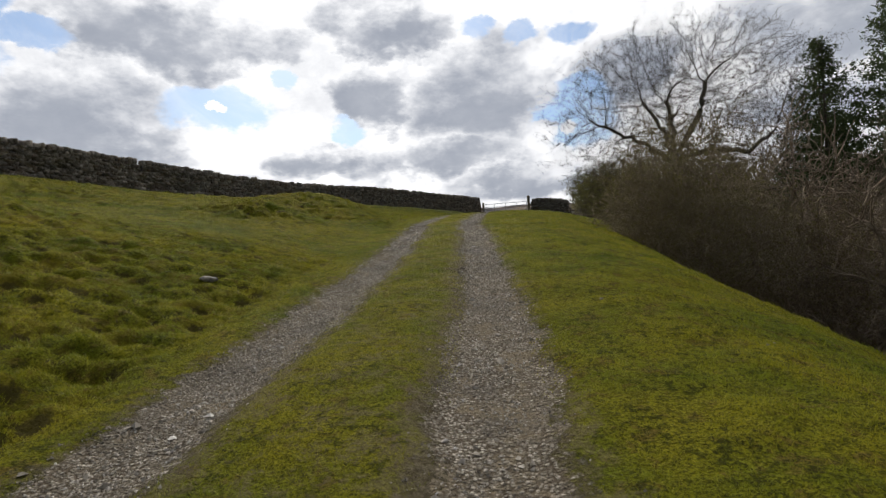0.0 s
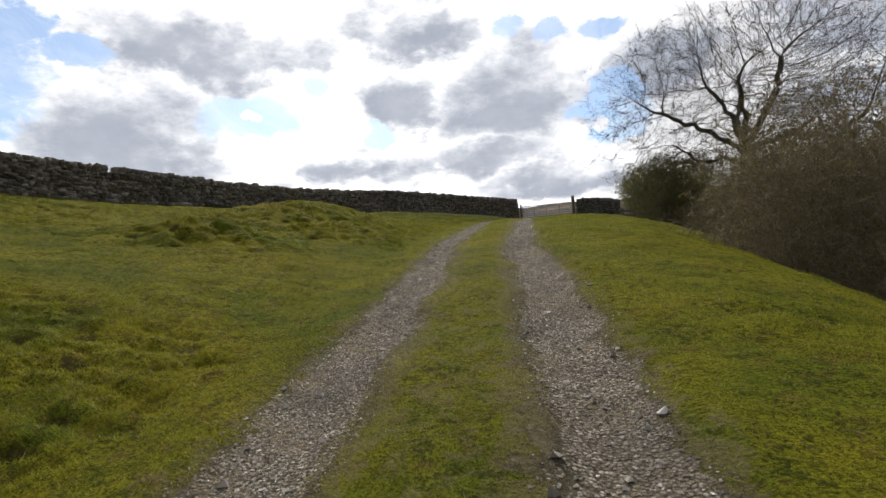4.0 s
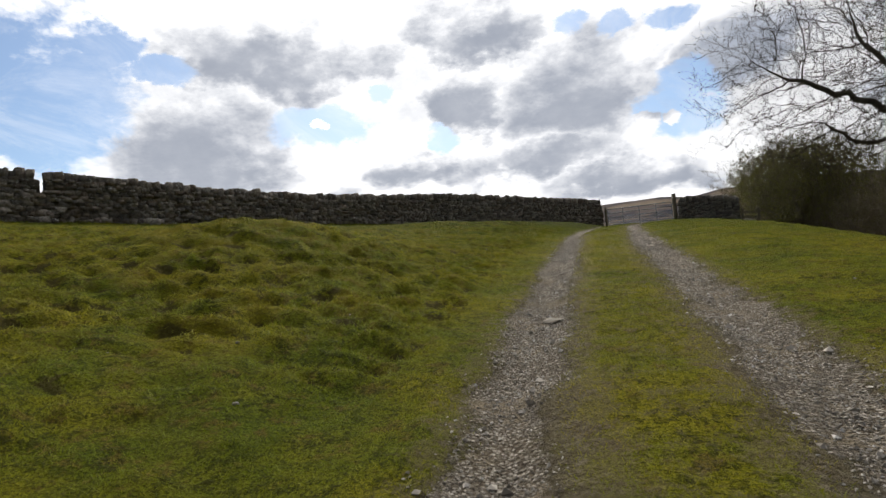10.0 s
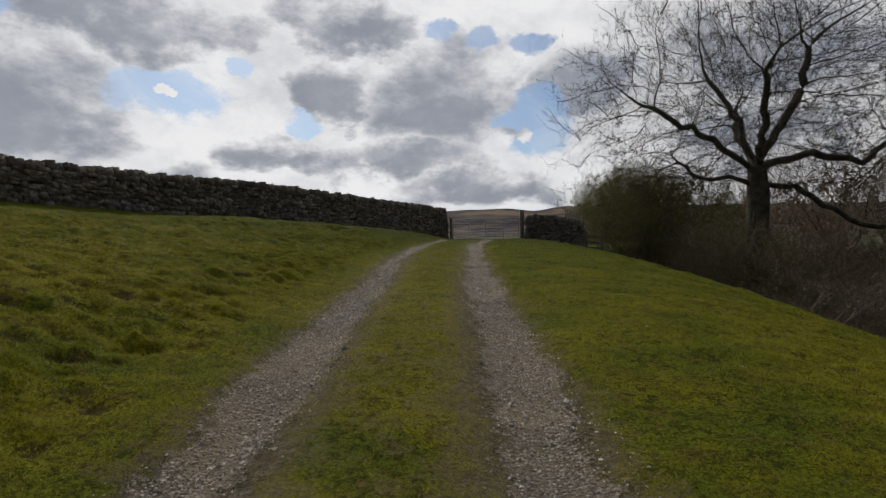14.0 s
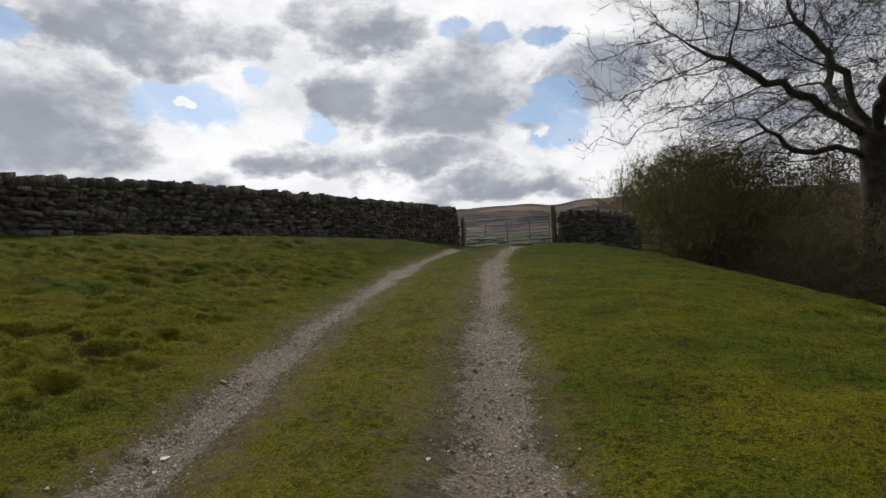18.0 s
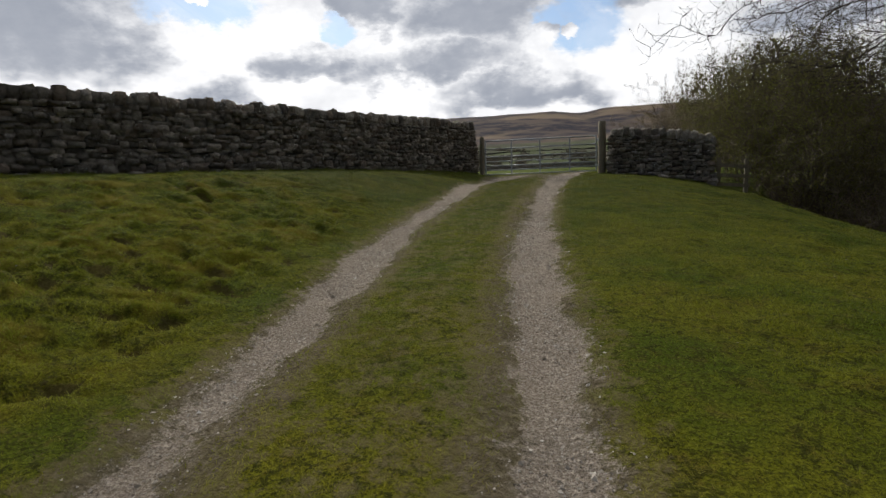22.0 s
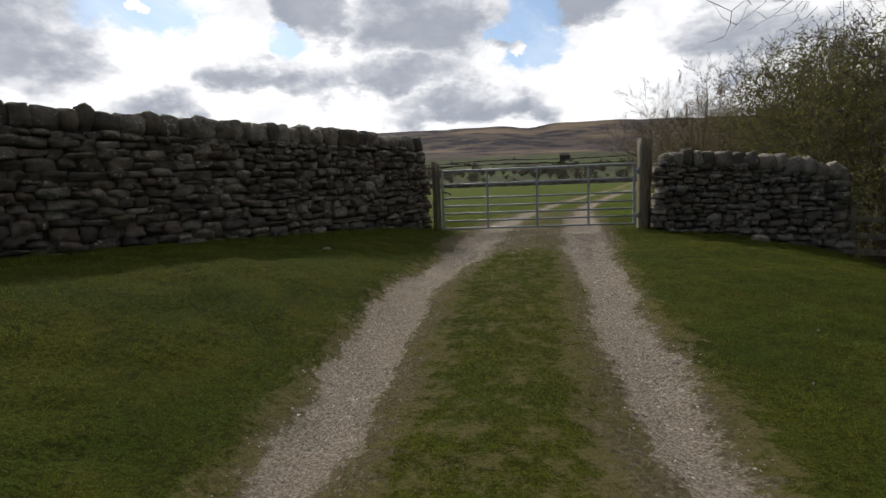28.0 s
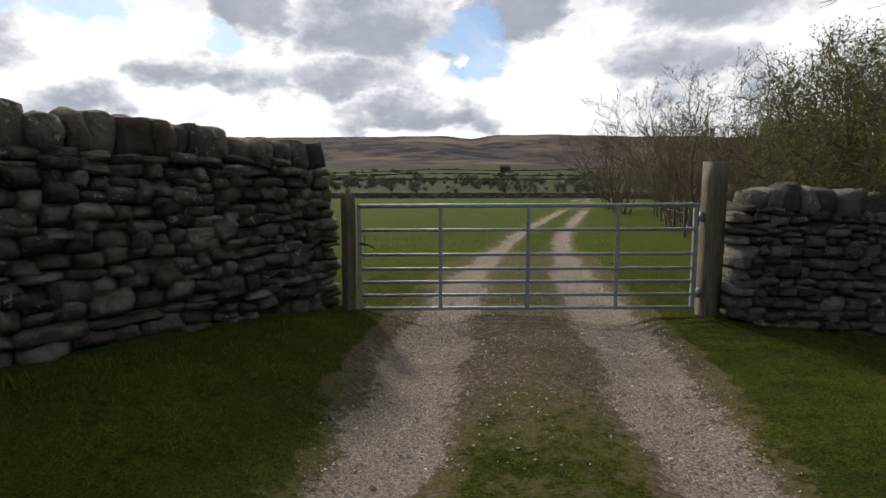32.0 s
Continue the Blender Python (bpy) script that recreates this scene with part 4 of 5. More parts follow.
def colonise(seed, cloud, nodes, parents, step_, reach, kill, rounds, keep=0.35, lift=0.0, wob=0.10):
    """Grows a branching skeleton from the given nodes into a cloud of points."""
    r = np.random.RandomState(seed)
    p, par = np.array(nodes, float), list(parents)
    way_ = np.zeros_like(p)
    for i, q in enumerate(par):
        if q >= 0:
            way_[i] = (p[i] - p[q]) / (np.linalg.norm(p[i] - p[q]) + 1e-9)
    kids = np.bincount([q for q in par if q >= 0], minlength=len(p))
    dist, who = np.full(len(cloud), 1e9), np.zeros(len(cloud), int)

    def nearest(first):
        for i in range(first, len(p)):
            d = np.linalg.norm(cloud - p[i], axis=1)
            better = d < dist
            dist[better], who[better] = d[better], i

    nearest(0)
    for _ in range(rounds):

        cloud, dist, who = cloud[dist > kill], dist[dist > kill], who[dist > kill]
        live = (dist < reach) & (kids[who] < 3) if len(dist) else np.zeros(0, bool)
        if not live.any():
            break
        d = cloud[live] - p[who[live]]
        d /= np.linalg.norm(d, axis=1, keepdims=True)
        acc = np.zeros_like(p)
        np.add.at(acc, who[live], d)
        ids = np.unique(who[live])
        g = acc[ids] / (np.linalg.norm(acc[ids], axis=1, keepdims=True) + 1e-9)
        g = g + keep * way_[ids] + r.normal(0, wob, g.shape) + np.array([0, 0, lift])
        g /= np.linalg.norm(g, axis=1, keepdims=True)
        first = len(p)
        p, way_ = np.concatenate([p, p[ids] + g * step_]), np.concatenate([way_, g])
        par += list(ids)
        kids[ids] += 1
        kids = np.concatenate([kids, np.zeros(len(ids), int)])
        nearest(first)
    return p, np.array(par)


def chains(p, par, least, power):
    """Radii by the pipe rule, and the skeleton cut into runs that follow the thickest child."""
    n = len(p)
    area = np.zeros(n)
    for i in range(n - 1, -1, -1):
        if area[i] == 0:
            area[i] = least ** power
        if par[i] >= 0:
            area[par[i]] += area[i]
    rad = area ** (1 / power)
    best = np.full(n, -1)
    for i in range(n):
        q = par[i]
        if q >= 0 and (best[q] < 0 or rad[i] > rad[best[q]]):
            best[q] = i
    runs = []
    for i in range(n):
        if par[i] < 0 or best[par[i]] != i:
            run = [i]
            while best[run[-1]] >= 0:
                run.append(best[run[-1]])
            pts, rr_ = p[run], rad[run]
            if par[i] >= 0:
                pts, rr_ = np.concatenate([p[par[i]][None], pts]), np.concatenate([[min(rad[par[i]], rad[i] * 1.3)], rr_])
            if len(pts) > 1:
                runs.append((pts, rr_))
    return runs, rad


def shoots(seed, base, way_, length, radius, lift):
    """Many slim three-sided twigs at once, bending upwards; also gives their tips."""
    r = np.random.RandomState(seed)
    n = len(base)
    d = way_ * 0.6 + r.normal(0, 0.7, (n, 3))
    d /= np.linalg.norm(d, axis=1, keepdims=True)
    ln = length * r.uniform(0.5, 1.25, (n, 1))
    mid = base + d * ln * 0.5
    e = d + np.array([0, 0, lift]) + r.normal(0, 0.25, (n, 3))
    e /= np.linalg.norm(e, axis=1, keepdims=True)
    tip = mid + e * ln * 0.5
    a = np.cross(d, r.normal(0, 1, (n, 3)))
    a /= np.linalg.norm(a, axis=1, keepdims=True) + 1e-9
    b = np.cross(d, a)
    rings = []
    for c, w_ in ((base, 1.0), (mid, 0.75), (tip, 0.35)):
        for t in (0.0, 2.094, 4.189):
            rings.append(c + (a * math.cos(t) + b * math.sin(t)) * radius * w_)
    v = np.stack(rings, 1).reshape(-1, 3)
    quad = np.array([(i + j, i + (j + 1) % 3, i + 3 + (j + 1) % 3, i + 3 + j) for i in (0, 3) for j in range(3)])
    return v, (quad[None] + 9 * np.arange(n)[:, None, None]).reshape(-1, 4), np.concatenate([mid, tip])


def dome(r, n, centre, size, hollow, floor):
    """Points inside an ellipsoid, thicker towards its skin, above a floor."""
    d = r.normal(0, 1, (n * 2, 3))
    d /= np.linalg.norm(d, axis=1, keepdims=True)
    d *= (hollow + (1 - hollow) * r.uniform(0, 1, (n * 2, 1))) ** 0.55
    q = d * np.array(size) * (1 + 0.10 * r.normal(0, 1, (n * 2, 1)) * (r.uniform(0, 1, (n * 2, 1)) < 0.3)) + np.array(centre)
    return q[q[:, 2] > floor][:n]


# the big ash: a thick trunk that forks low into arching limbs under a round crown of fine twigs
ASH = (13.6, -1.6)
ash_z = float(land(*ASH))
ash = thing("ash_tree", "large bare ash tree with wide spreading limbs and fine twigs", "tree", (ASH[0], ASH[1], ash_z))
fork = 3.3 - ash_z
nodes, parents = [], []
for z in np.arange(-0.4, fork + 0.01, 0.4):
    nodes.append((0.05 * math.sin(z), 0.04 * math.cos(1.3 * z), z))
    parents.append(len(nodes) - 2)
crotch = len(nodes) - 1
ASH_LIMBS = (((-2.6, -0.6, 1.6), (-5.6, -1.2, 3.1)), ((-0.7, 0.3, 2.5), (-2.0, 0.8, 4.9)), ((1.0, 0.0, 1.8), (2.0, -0.3, 3.6), (2.6, -0.4, 6.2)),
         ((2.6, 0.5, 0.8), (5.6, 1.0, 0.4), (7.6, 1.2, 1.9)), ((1.6, -0.4, -1.0), (4.0, -1.0, -3.0), (7.0, -1.6, -3.0), (9.0, -2.0, -1.0)),
         ((0.3, 2.4, 1.9), (0.8, 4.4, 4.2)), ((-0.6, -2.2, 2.0), (-1.2, -4.0, 4.0)), ((-1.5, -0.5, -0.4), (-3.2, -1.2, -0.6), (-4.6, -1.6, 0.5)))
wander = np.random.RandomState(4)
for way_ in ASH_LIMBS:
    q, last = np.array([0.0, 0.0, fork]), crotch if way_[0][2] > 0 else crotch - 2
    q[2] = nodes[last][2]
    for stop in way_:
        goal = np.array(stop) + np.array([0, 0, fork])
        m = max(2, int(np.linalg.norm(goal - q) / 0.4))
        for k in range(1, m + 1):
            nodes.append(tuple(q + (goal - q) * k / m + wander.normal(0, 0.07, 3)))
            parents.append(last)
            last = len(nodes) - 1
        q = goal
ar = np.random.RandomState(8)
cloud = np.concatenate([dome(ar, 7500, (0.8, 0.0, fork + 3.4), (10.2, 8.6, 7.6), 0.05, fork - 1.2),
                        dome(ar, 420, (8.0, -1.6, fork - 2.0), (3.4, 2.5, 1.8), 0.1, fork - 4.0), dome(ar, 420, (-4.4, -1.6, fork - 0.4), (2.4, 2.2, 1.5), 0.1, fork - 2.4)])
p, par = colonise(12, cloud, nodes, parents, 0.33, 9.0, 0.52, 120, 0.5, 0.05, 0.2)
runs, rad = chains(p, par, 0.0075, 2.2)
twigs = Wood()
for i, (q, s) in enumerate(runs):
    s = np.where(s > 0.03, 0.03 + (s - 0.03) * (0.50 - 0.03) / (rad[0] - 0.03), s)
    if i == 0:
        s[0] *= 1.6
        s[1] *= 1.25
        wood = Wood()
        wood.add(q, s, 14)
        part("trunk", wood.mesh("trunk"), M_BARK, ash)
    elif s[0] > 0.085:
        limb = Wood()
        limb.add(q, s, 9)
        part("limb", limb.mesh("limb"), M_BARK, ash)
    else:
        twigs.add(q, s, 4 if s[0] > 0.03 else 3)
thin = np.repeat(np.where((rad < 0.024) & (par >= 0))[0], 2)
way_ = (p[thin] - p[par[thin]]) / 0.33
v, f, tips = shoots(3, p[thin], way_, 0.85, 0.0080, 0.35)
twigs.v.append(v), twigs.f.append(f + twigs.n)
twigs.n += len(v)
v, f, _ = shoots(5, tips[len(way_):], way_, 0.45, 0.0065, 0.3)
twigs.v.append(v), twigs.f.append(f + twigs.n)
tagged(part("twig", twigs.mesh("twig"), M_TWIG, ash, "fine dark upturned twigs"), kind="stuff")


M_BRONZE = leaf_material("bronze_leaf", (0.135, 0.122, 0.046), (0.250, 0.222, 0.084))


def thicket(name, label, category, seed, height, spread, stems, mat, levels, leaf=0.0, per=2, lean=0.55, least=0.006):
    """A shrub or small tree of many stems, built about its foot."""
    r = random.Random(seed)
    ob = thing(name, label, category)
    fine, spots = Wood(), []
    for i in range(stems):
        a = 2 * math.pi * (i + r.random()) / stems
        out = r.uniform(0.15, 1.0)
        way_ = (math.cos(a) * lean * out, math.sin(a) * lean * out, 1.0)
        root = (math.cos(a) * spread * 0.30 * out, math.sin(a) * spread * 0.30 * out, -0.3)
        q, s = stem(r, root, way_, height * r.uniform(0.7, 1.1), 0.020 + 0.008 * height * r.uniform(0.6, 1.2), 8, 0.16, 0.02, 0.15)
        thick = Wood()
        thick.add(q, s, 5)
        part("stem", thick.mesh("stem"), mat, ob)
        bear(r, fine, q, s, levels, 0.03, spots, 3, 0.5, least)
    tagged(part("twig", fine.mesh("twig"), mat, ob), kind="stuff")
    if leaf:
        tagged(part("leaf", leaf_mesh("leaf", spots, leaf, seed, per), M_BRONZE if mat is M_BROWN else M_BUD, ob, "small young green leaves"), kind="stuff")
    return ob


def plant(kind_, x, y, turn, size, flat=1.0):
    ob = copy_thing(kind_, pose(x, y, float(land(x, y)) - 0.05, 0, 0, turn))
    ob.scale = (size, size, size * flat)
    return ob


def rounded_shrub(name, label, category, seed, height, wide, stems, mat, leaf_mat, leaf, per, n, low, twig=0.34, thickness=0.0055):
    """A dense round-headed shrub of several stems and a haze of fine twigs, built about its foot."""
    ob = thing(name, label, category)
    r = np.random.RandomState(seed)
    nodes, parents = [], []
    for i in range(stems):
        a = 2 * math.pi * (i + r.uniform(0, 0.8)) / stems
        for k in range(6):
            g = 0.12 + 0.10 * k * r.uniform(0.6, 1.4)
            nodes.append((math.cos(a) * g * wide * 0.55, math.sin(a) * g * wide * 0.55, -0.3 + 0.26 * k * height / 4))
            parents.append(-1 if k == 0 else len(nodes) - 2)
    top = height - low
    cloud = np.concatenate([dome(r, n, (0, 0, low + top * 0.42), (wide, wide, top * 0.58), 0.15, low)] +
                           [dome(r, n // 9, (r.normal(0, wide * 0.5), r.normal(0, wide * 0.5), low + top * r.uniform(0.4, 0.75)), (wide * 0.5, wide * 0.5, top * 0.40), 0.1, low) for _ in range(4)])
    p, par = colonise(seed, cloud, nodes, parents, 0.17, 3.0, 0.25, 70, 0.3, 0.0, 0.34)
    runs, rad = chains(p, par, 0.0055, 2.5)
    fine = Wood()
    for q, s in runs:
        if s[0] > 0.03:
            thick = Wood()
            thick.add(q, s, 6)
            part("stem", thick.mesh("stem"), mat, ob)
        else:
            fine.add(q, s, 3)
    thin = np.repeat(np.where((rad < 0.016) & (par >= 0))[0], 2)
    v, f, tips = shoots(seed, p[thin], (p[thin] - p[par[thin]]) / 0.17, twig, thickness, 0.0)
    fine.v.append(v), fine.f.append(f + fine.n)
    tagged(part("twig", fine.mesh("twig"), mat, ob), kind="stuff")
    if leaf:
        tagged(part("leaf", leaf_mesh("leaf", [tips], leaf, seed, per), leaf_mat, ob, "small young green leaves"), kind="stuff")
    return ob


# hawthorns by the gate, in young leaf
haw = rounded_shrub("hawthorn", "tangled hawthorn in young leaf beside the low wall", "shrub", 11, 4.9, 2.5, 5, M_THORN, M_BUD, 0.028, 3, 1150, 0.8, 0.42, 0.0070)
haw.matrix_basis = pose(8.3, 1.7, float(land(8.3, 1.7)) - 0.1, 0, 0, 20)
haw.scale = (1.15, 1.15, 1.15)
haw["group"] = "hawthorns by the gate"
for x, y, t, k in ((7.9, 4.6, 200, 1.1), (10.4, 4.0, 140, 1.3), (10.2, 8.2, 330, 1.2), (12.6, 6.5, 60, 1.3), (11.5, 0.6, 300, 1.1)):
    plant(haw, x, y, t, k)
# slender multi-stemmed trees past the gate
young = thicket("young_tree", "slender bare multi-stemmed tree past the gate", "tree", 23, 5.4, 1.4, 9, M_BROWN, [(13, 0.34, 0.6, 0.14), (8, 0.44, 0.65, 0.16), (3, 0.60, 0.65, 0.17)], 0.018, 1, 0.42)
young.matrix_basis = pose(7.9, 13.5, float(land(7.9, 13.5)) - 0.05, 0, 0, 0)
young["group"] = "row of trees past the gate"
for x, y, t, k in ((9.0, 11.0, 230, 0.9), (9.3, 16.5, 80, 0.95), (10.2, 20.0, 200, 1.1), (12.6, 25.0, 310, 1.1), (15.2, 32.0, 30, 1.0), (18.7, 41.0, 150, 1.1), (11.5, 14.0, 100, 1.05), (13.5, 18.5, 250, 1.15), (9.6, 26.0, 170, 1.0), (10.9, 31.5, 20, 1.05)):
    plant(young, x, y, t, k)
# the brown thicket in the dell
bush = rounded_shrub("thorn_bush", "dense brown thorn bush with olive leaf in the dell", "shrub", 31, 4.1, 2.3, 7, M_BROWN, M_BRONZE, 0.027, 2, 1500, 0.15, 0.44, 0.0075)
bush.matrix_basis = pose(8.2, -26.2, float(land(8.2, -26.2)) - 0.1, 0, 0, 0)
bush["group"] = "thorn bushes in the dell"
for x, y, k in ((6.7, -30.3, 0.64), (7.6, -28.6, 1.12), (8.4, -31.6, 0.75), (9.6, -24.4, 1.12), (8.9, -28.2, 0.95), (11.0, -22.0, 1.0), (11.0, -29.5, 1.1), (13.0, -16.0, 1.0), (12.0, -4.6, 1.2), (14.4, -5.2, 1.3), (10.8, -2.2, 0.95)):
    plant(bush, x, y, 77 * k * x, k)
wild = thicket("bramble_thicket", "low brown tangle of bramble in the shady dell", "shrub", 37, 2.4, 2.2, 12, M_BROWN, [(7, 0.5, 0.9, 0.25), (6, 0.45, 0.9, 0.25)], 0.0, 1, 1.2, 0.012)
wild.matrix_basis = pose(10.4, -31.5, float(land(10.4, -31.5)) - 0.1)
wild["group"] = "brambles in the dell"
wood_bush = thicket("scrub_tree", "bare brown scrub tree in the wooded dell", "shrub", 43, 5.2, 2.2, 11, M_BROWN, [(11, 0.45, 1.0, 0.26), (10, 0.55, 1.0, 0.28)], 0.0, 1, 0.75, 0.016)
wood_bush.matrix_basis = pose(14.0, -33.5, float(land(13.5, -33.5)) - 0.1)
wood_bush["group"] = "scrub trees in the dell"
rr = random.Random(77)
for x, y, k in ((12.6, -11.0, 0.7), (14.5, -25.5, 1.45), (12.8, -20.5, 1.15), (16.0, -31.5, 1.55), (15.0, -22.5, 0.9), (14.8, -7.5, 0.7), (17.0, -15.0, 0.9),
                (17.0, -29.0, 1.1), (18.5, -5.0, 1.0), (19.5, -20.0, 1.1), (21.0, -12.0, 1.1), (22.0, -27.0, 1.2), (18.0, -37.0, 1.1), (24.5, -18.0, 1.2), (25.5, -11.0, 1.1), (27.0, -29.0, 1.3), (18.0, 3.0, 1.0), (22.5, 1.0, 1.1), (23.0, -37.0, 1.2), (30, -15, 1.2), (31, -23, 1.3), (30, -5, 1.2), (36, -18, 1.3), (36, -9, 1.3), (35, -28, 1.3), (27, 6, 1.2), (33, 4, 1.2), (41, -14, 1.4), (41, -24, 1.4), (16.5, 8.5, 1.0), (20, 13, 1.1), (24, 10, 1.2), (25, 18, 1.2), (30, 14, 1.3), (20, 22, 1.1), (31, 24, 1.3), (38, 8, 1.3), (38, 18, 1.4), (26, 32, 1.2), (44, 0, 1.4), (46, -10, 1.4), (21, 6, 1.0), (16, -2.5, 0.8), (17.5, -9.5, 0.9)):
    plant(wood_bush, x, y, rr.uniform(0, 360), k * rr.uniform(0.75, 1.25))
for i in range(36):
    x, y = rr.uniform(9.5, 21), rr.uniform(-41, 2)
    if x - float(track_x(y)) > 9.4:
        plant(wild, x, y, rr.uniform(0, 360), rr.uniform(0.8, 1.2))


def spruce(seed, height, width):
    r = random.Random(seed)
    ob = thing("spruce", "tall dark green spruce with drooping boughs behind the dell", "conifer", group="spruces")
    wood = Wood()
    q, s = stem(r, (0, 0, -0.5), (0, 0, 1), height + 0.5, 0.24, 12, 0.01, 0.05, 0.06)
    wood.add(q, s, 8)
    part("trunk", wood.mesh("trunk"), M_BARK, ob)
    boughs, spots = Wood(), []
    z = height * 0.12
    while z < height - 0.4:
        share = 1 - z / height
        turn = r.uniform(0, 2 * math.pi)
        for i in range(6):
            if r.random() < 0.20:
                continue
            a = turn + i * math.pi / 3 + r.uniform(-0.3, 0.3)
            ln = width * 0.95 * (share ** 0.85) * r.uniform(0.6, 1.2) + 0.25
            q, s = stem(r, (0, 0, z + r.uniform(-0.1, 0.1)), (math.cos(a), math.sin(a), 0.25 - 0.75 * share), ln, 0.02 + 0.03 * share, 8, 0.05, 0.055, 0.2)
            boughs.add(q, s, 3)
            side = np.array([-math.sin(a), math.cos(a), 0.0])
            m = int(6 + ln * 11)
            for k in range(m):
                u = (0.22 + 0.78 * (k + r.random()) / m) * (len(q) - 1)
                j = min(int(u), len(q) - 2)
                w_ = r.uniform(-1, 1) * ln * 0.24 * (1.15 - u / len(q))
                spots.append((q[j] + (q[j + 1] - q[j]) * (u - j) + side * w_ + np.array([0, 0, -abs(w_) * 0.3 - abs(r.gauss(0, 0.07))]))[None])
        z += r.uniform(0.50, 0.75)
    part("bough", boughs.mesh("bough"), M_BARK, ob)
    tagged(part("needles", leaf_mesh("needles", spots, 0.115, seed, 5), M_NEEDLE, ob), kind="stuff")
    return ob


for i, (x, y, h, wd) in enumerate(((22.4, -5.5, 15.0, 5.8), (25.8, -7.5, 15.5, 6.0), (26.5, 3.0, 12.0, 4.6), (31.5, -5.0, 15.0, 5.4))):
    t = spruce(50 + i, h, wd)
    t.matrix_basis = pose(x, y, float(land(x, y)) - 0.1, 0, 0, i * 70)

# ---- across the valley ----
r = random.Random(5)
clump = Wood()
spots = []
for i in range(12):
    a = r.uniform(0, 2 * math.pi)
    q, s = stem(r, (0, 0, 0), (math.cos(a) * 0.5, math.sin(a) * 0.5, 1), 7.5 * r.uniform(0.7, 1.1), 0.22, 5, 0.15, 0.02)
    clump.add(q, s, 4)
    for k in range(2, len(q)):
        for m in range(5):
            spots.append(q[k:k + 1] + np.array([[r.gauss(0, 0.9), r.gauss(0, 0.9), r.gauss(0, 0.8)]]))
# woods colour lightened and greyed: the valley haze is mixed into it
M_FAR = leaf_material("far_woods", (0.048, 0.046, 0.038), (0.085, 0.078, 0.062), 0.9)
far_tree = thing("far_tree", "bare hedgerow tree across the valley", "tree", group="trees across the valley")
part("trunk", clump.mesh("trunk"), M_BROWN, far_tree)
part("crown", leaf_mesh("crown", spots, 0.55, 9, 1), M_FAR, far_tree)
BOUNDS = ((-220, 520, 260, 545), (-260, 660, 80, 690), (60, 640, 330, 700), (-120, 545, -60, 660), (60, 540, 95, 690), (170, 540, 200, 860), (-40, 690, -90, 900), (-330, 890, 340, 930), (90, 700, 110, 930), (-200, 680, -230, 900))
sites = []
for x0, y0, x1, y1 in BOUNDS:
    for i in range(int(math.hypot(x1 - x0, y1 - y0) / 26)):
        u = r.random()
        sites.append((x0 + (x1 - x0) * u + r.gauss(0, 5), y0 + (y1 - y0) * u + r.gauss(0, 5), r.uniform(0.3, 0.8) * (1.7 if r.random() < 0.12 else 1)))
for i in range(260):
    y = r.uniform(330, 520)
    x = r.uniform(-0.30, 0.32) * y
    if rough(x, y, 60, 71) > r.uniform(-0.9, 0.3):
        sites.append((x, y, r.uniform(0.4, 1.0)))
far_tree.matrix_basis = pose(sites[0][0], sites[0][1], float(land(sites[0][0], sites[0][1])))
for x, y, k in sites[1:]:
    plant(far_tree, x, y, r.uniform(0, 360), k, 0.8)
# dark field walls over there
for i, (x0, y0, x1, y1) in enumerate(BOUNDS):
    bm = bmesh.new()
    n = 60
    prev = None
    for k in range(n + 1):
        x, y = x0 + (x1 - x0) * k / n, y0 + (y1 - y0) * k / n
        z = float(land(x, y))
        ax, ay = (0, 0.8) if abs(x1 - x0) > abs(y1 - y0) else (0.8, 0)
        h = 0.7 + 1.5 * r.random() ** 3
        ring = [bm.verts.new((x - ax, y - ay, z - 2)), bm.verts.new((x - ax, y - ay, z + h)), bm.verts.new((x + ax, y + ay, z + h)), bm.verts.new((x + ax, y + ay, z - 2))]
        if prev:
            for j in range(3):
                bm.faces.new((prev[j], prev[j + 1], ring[j + 1], ring[j]))
        prev = ring
    tagged(part("field_boundary", bm, M_FAR), "dark overgrown field boundary across the valley", "hedge", "field boundaries across the valley")
barn = thing("barn", "small dark stone barn among far fields", "barn", (88, 760, float(land(88, 760))))
bm = bmesh.new()
bmesh.ops.create_cube(bm, size=1.0, matrix=Matrix.Translation((0, 0, 3)) @ Matrix.Diagonal((13, 8, 8, 1)))
part("wall", bm, M_CORE, barn)
bm = bmesh.new()
vs = [bm.verts.new(c) for c in ((-7, -4.4, 6.8), (7, -4.4, 6.8), (7, 4.4, 6.8), (-7, 4.4, 6.8), (-7, 0, 10), (7, 0, 10))]
for f in ((0, 1, 5, 4), (2, 3, 4, 5), (0, 4, 3), (1, 2, 5), (0, 3, 2, 1)):
    bm.faces.new([vs[i] for i in f])
part("roof", bm, M_CORE, barn)

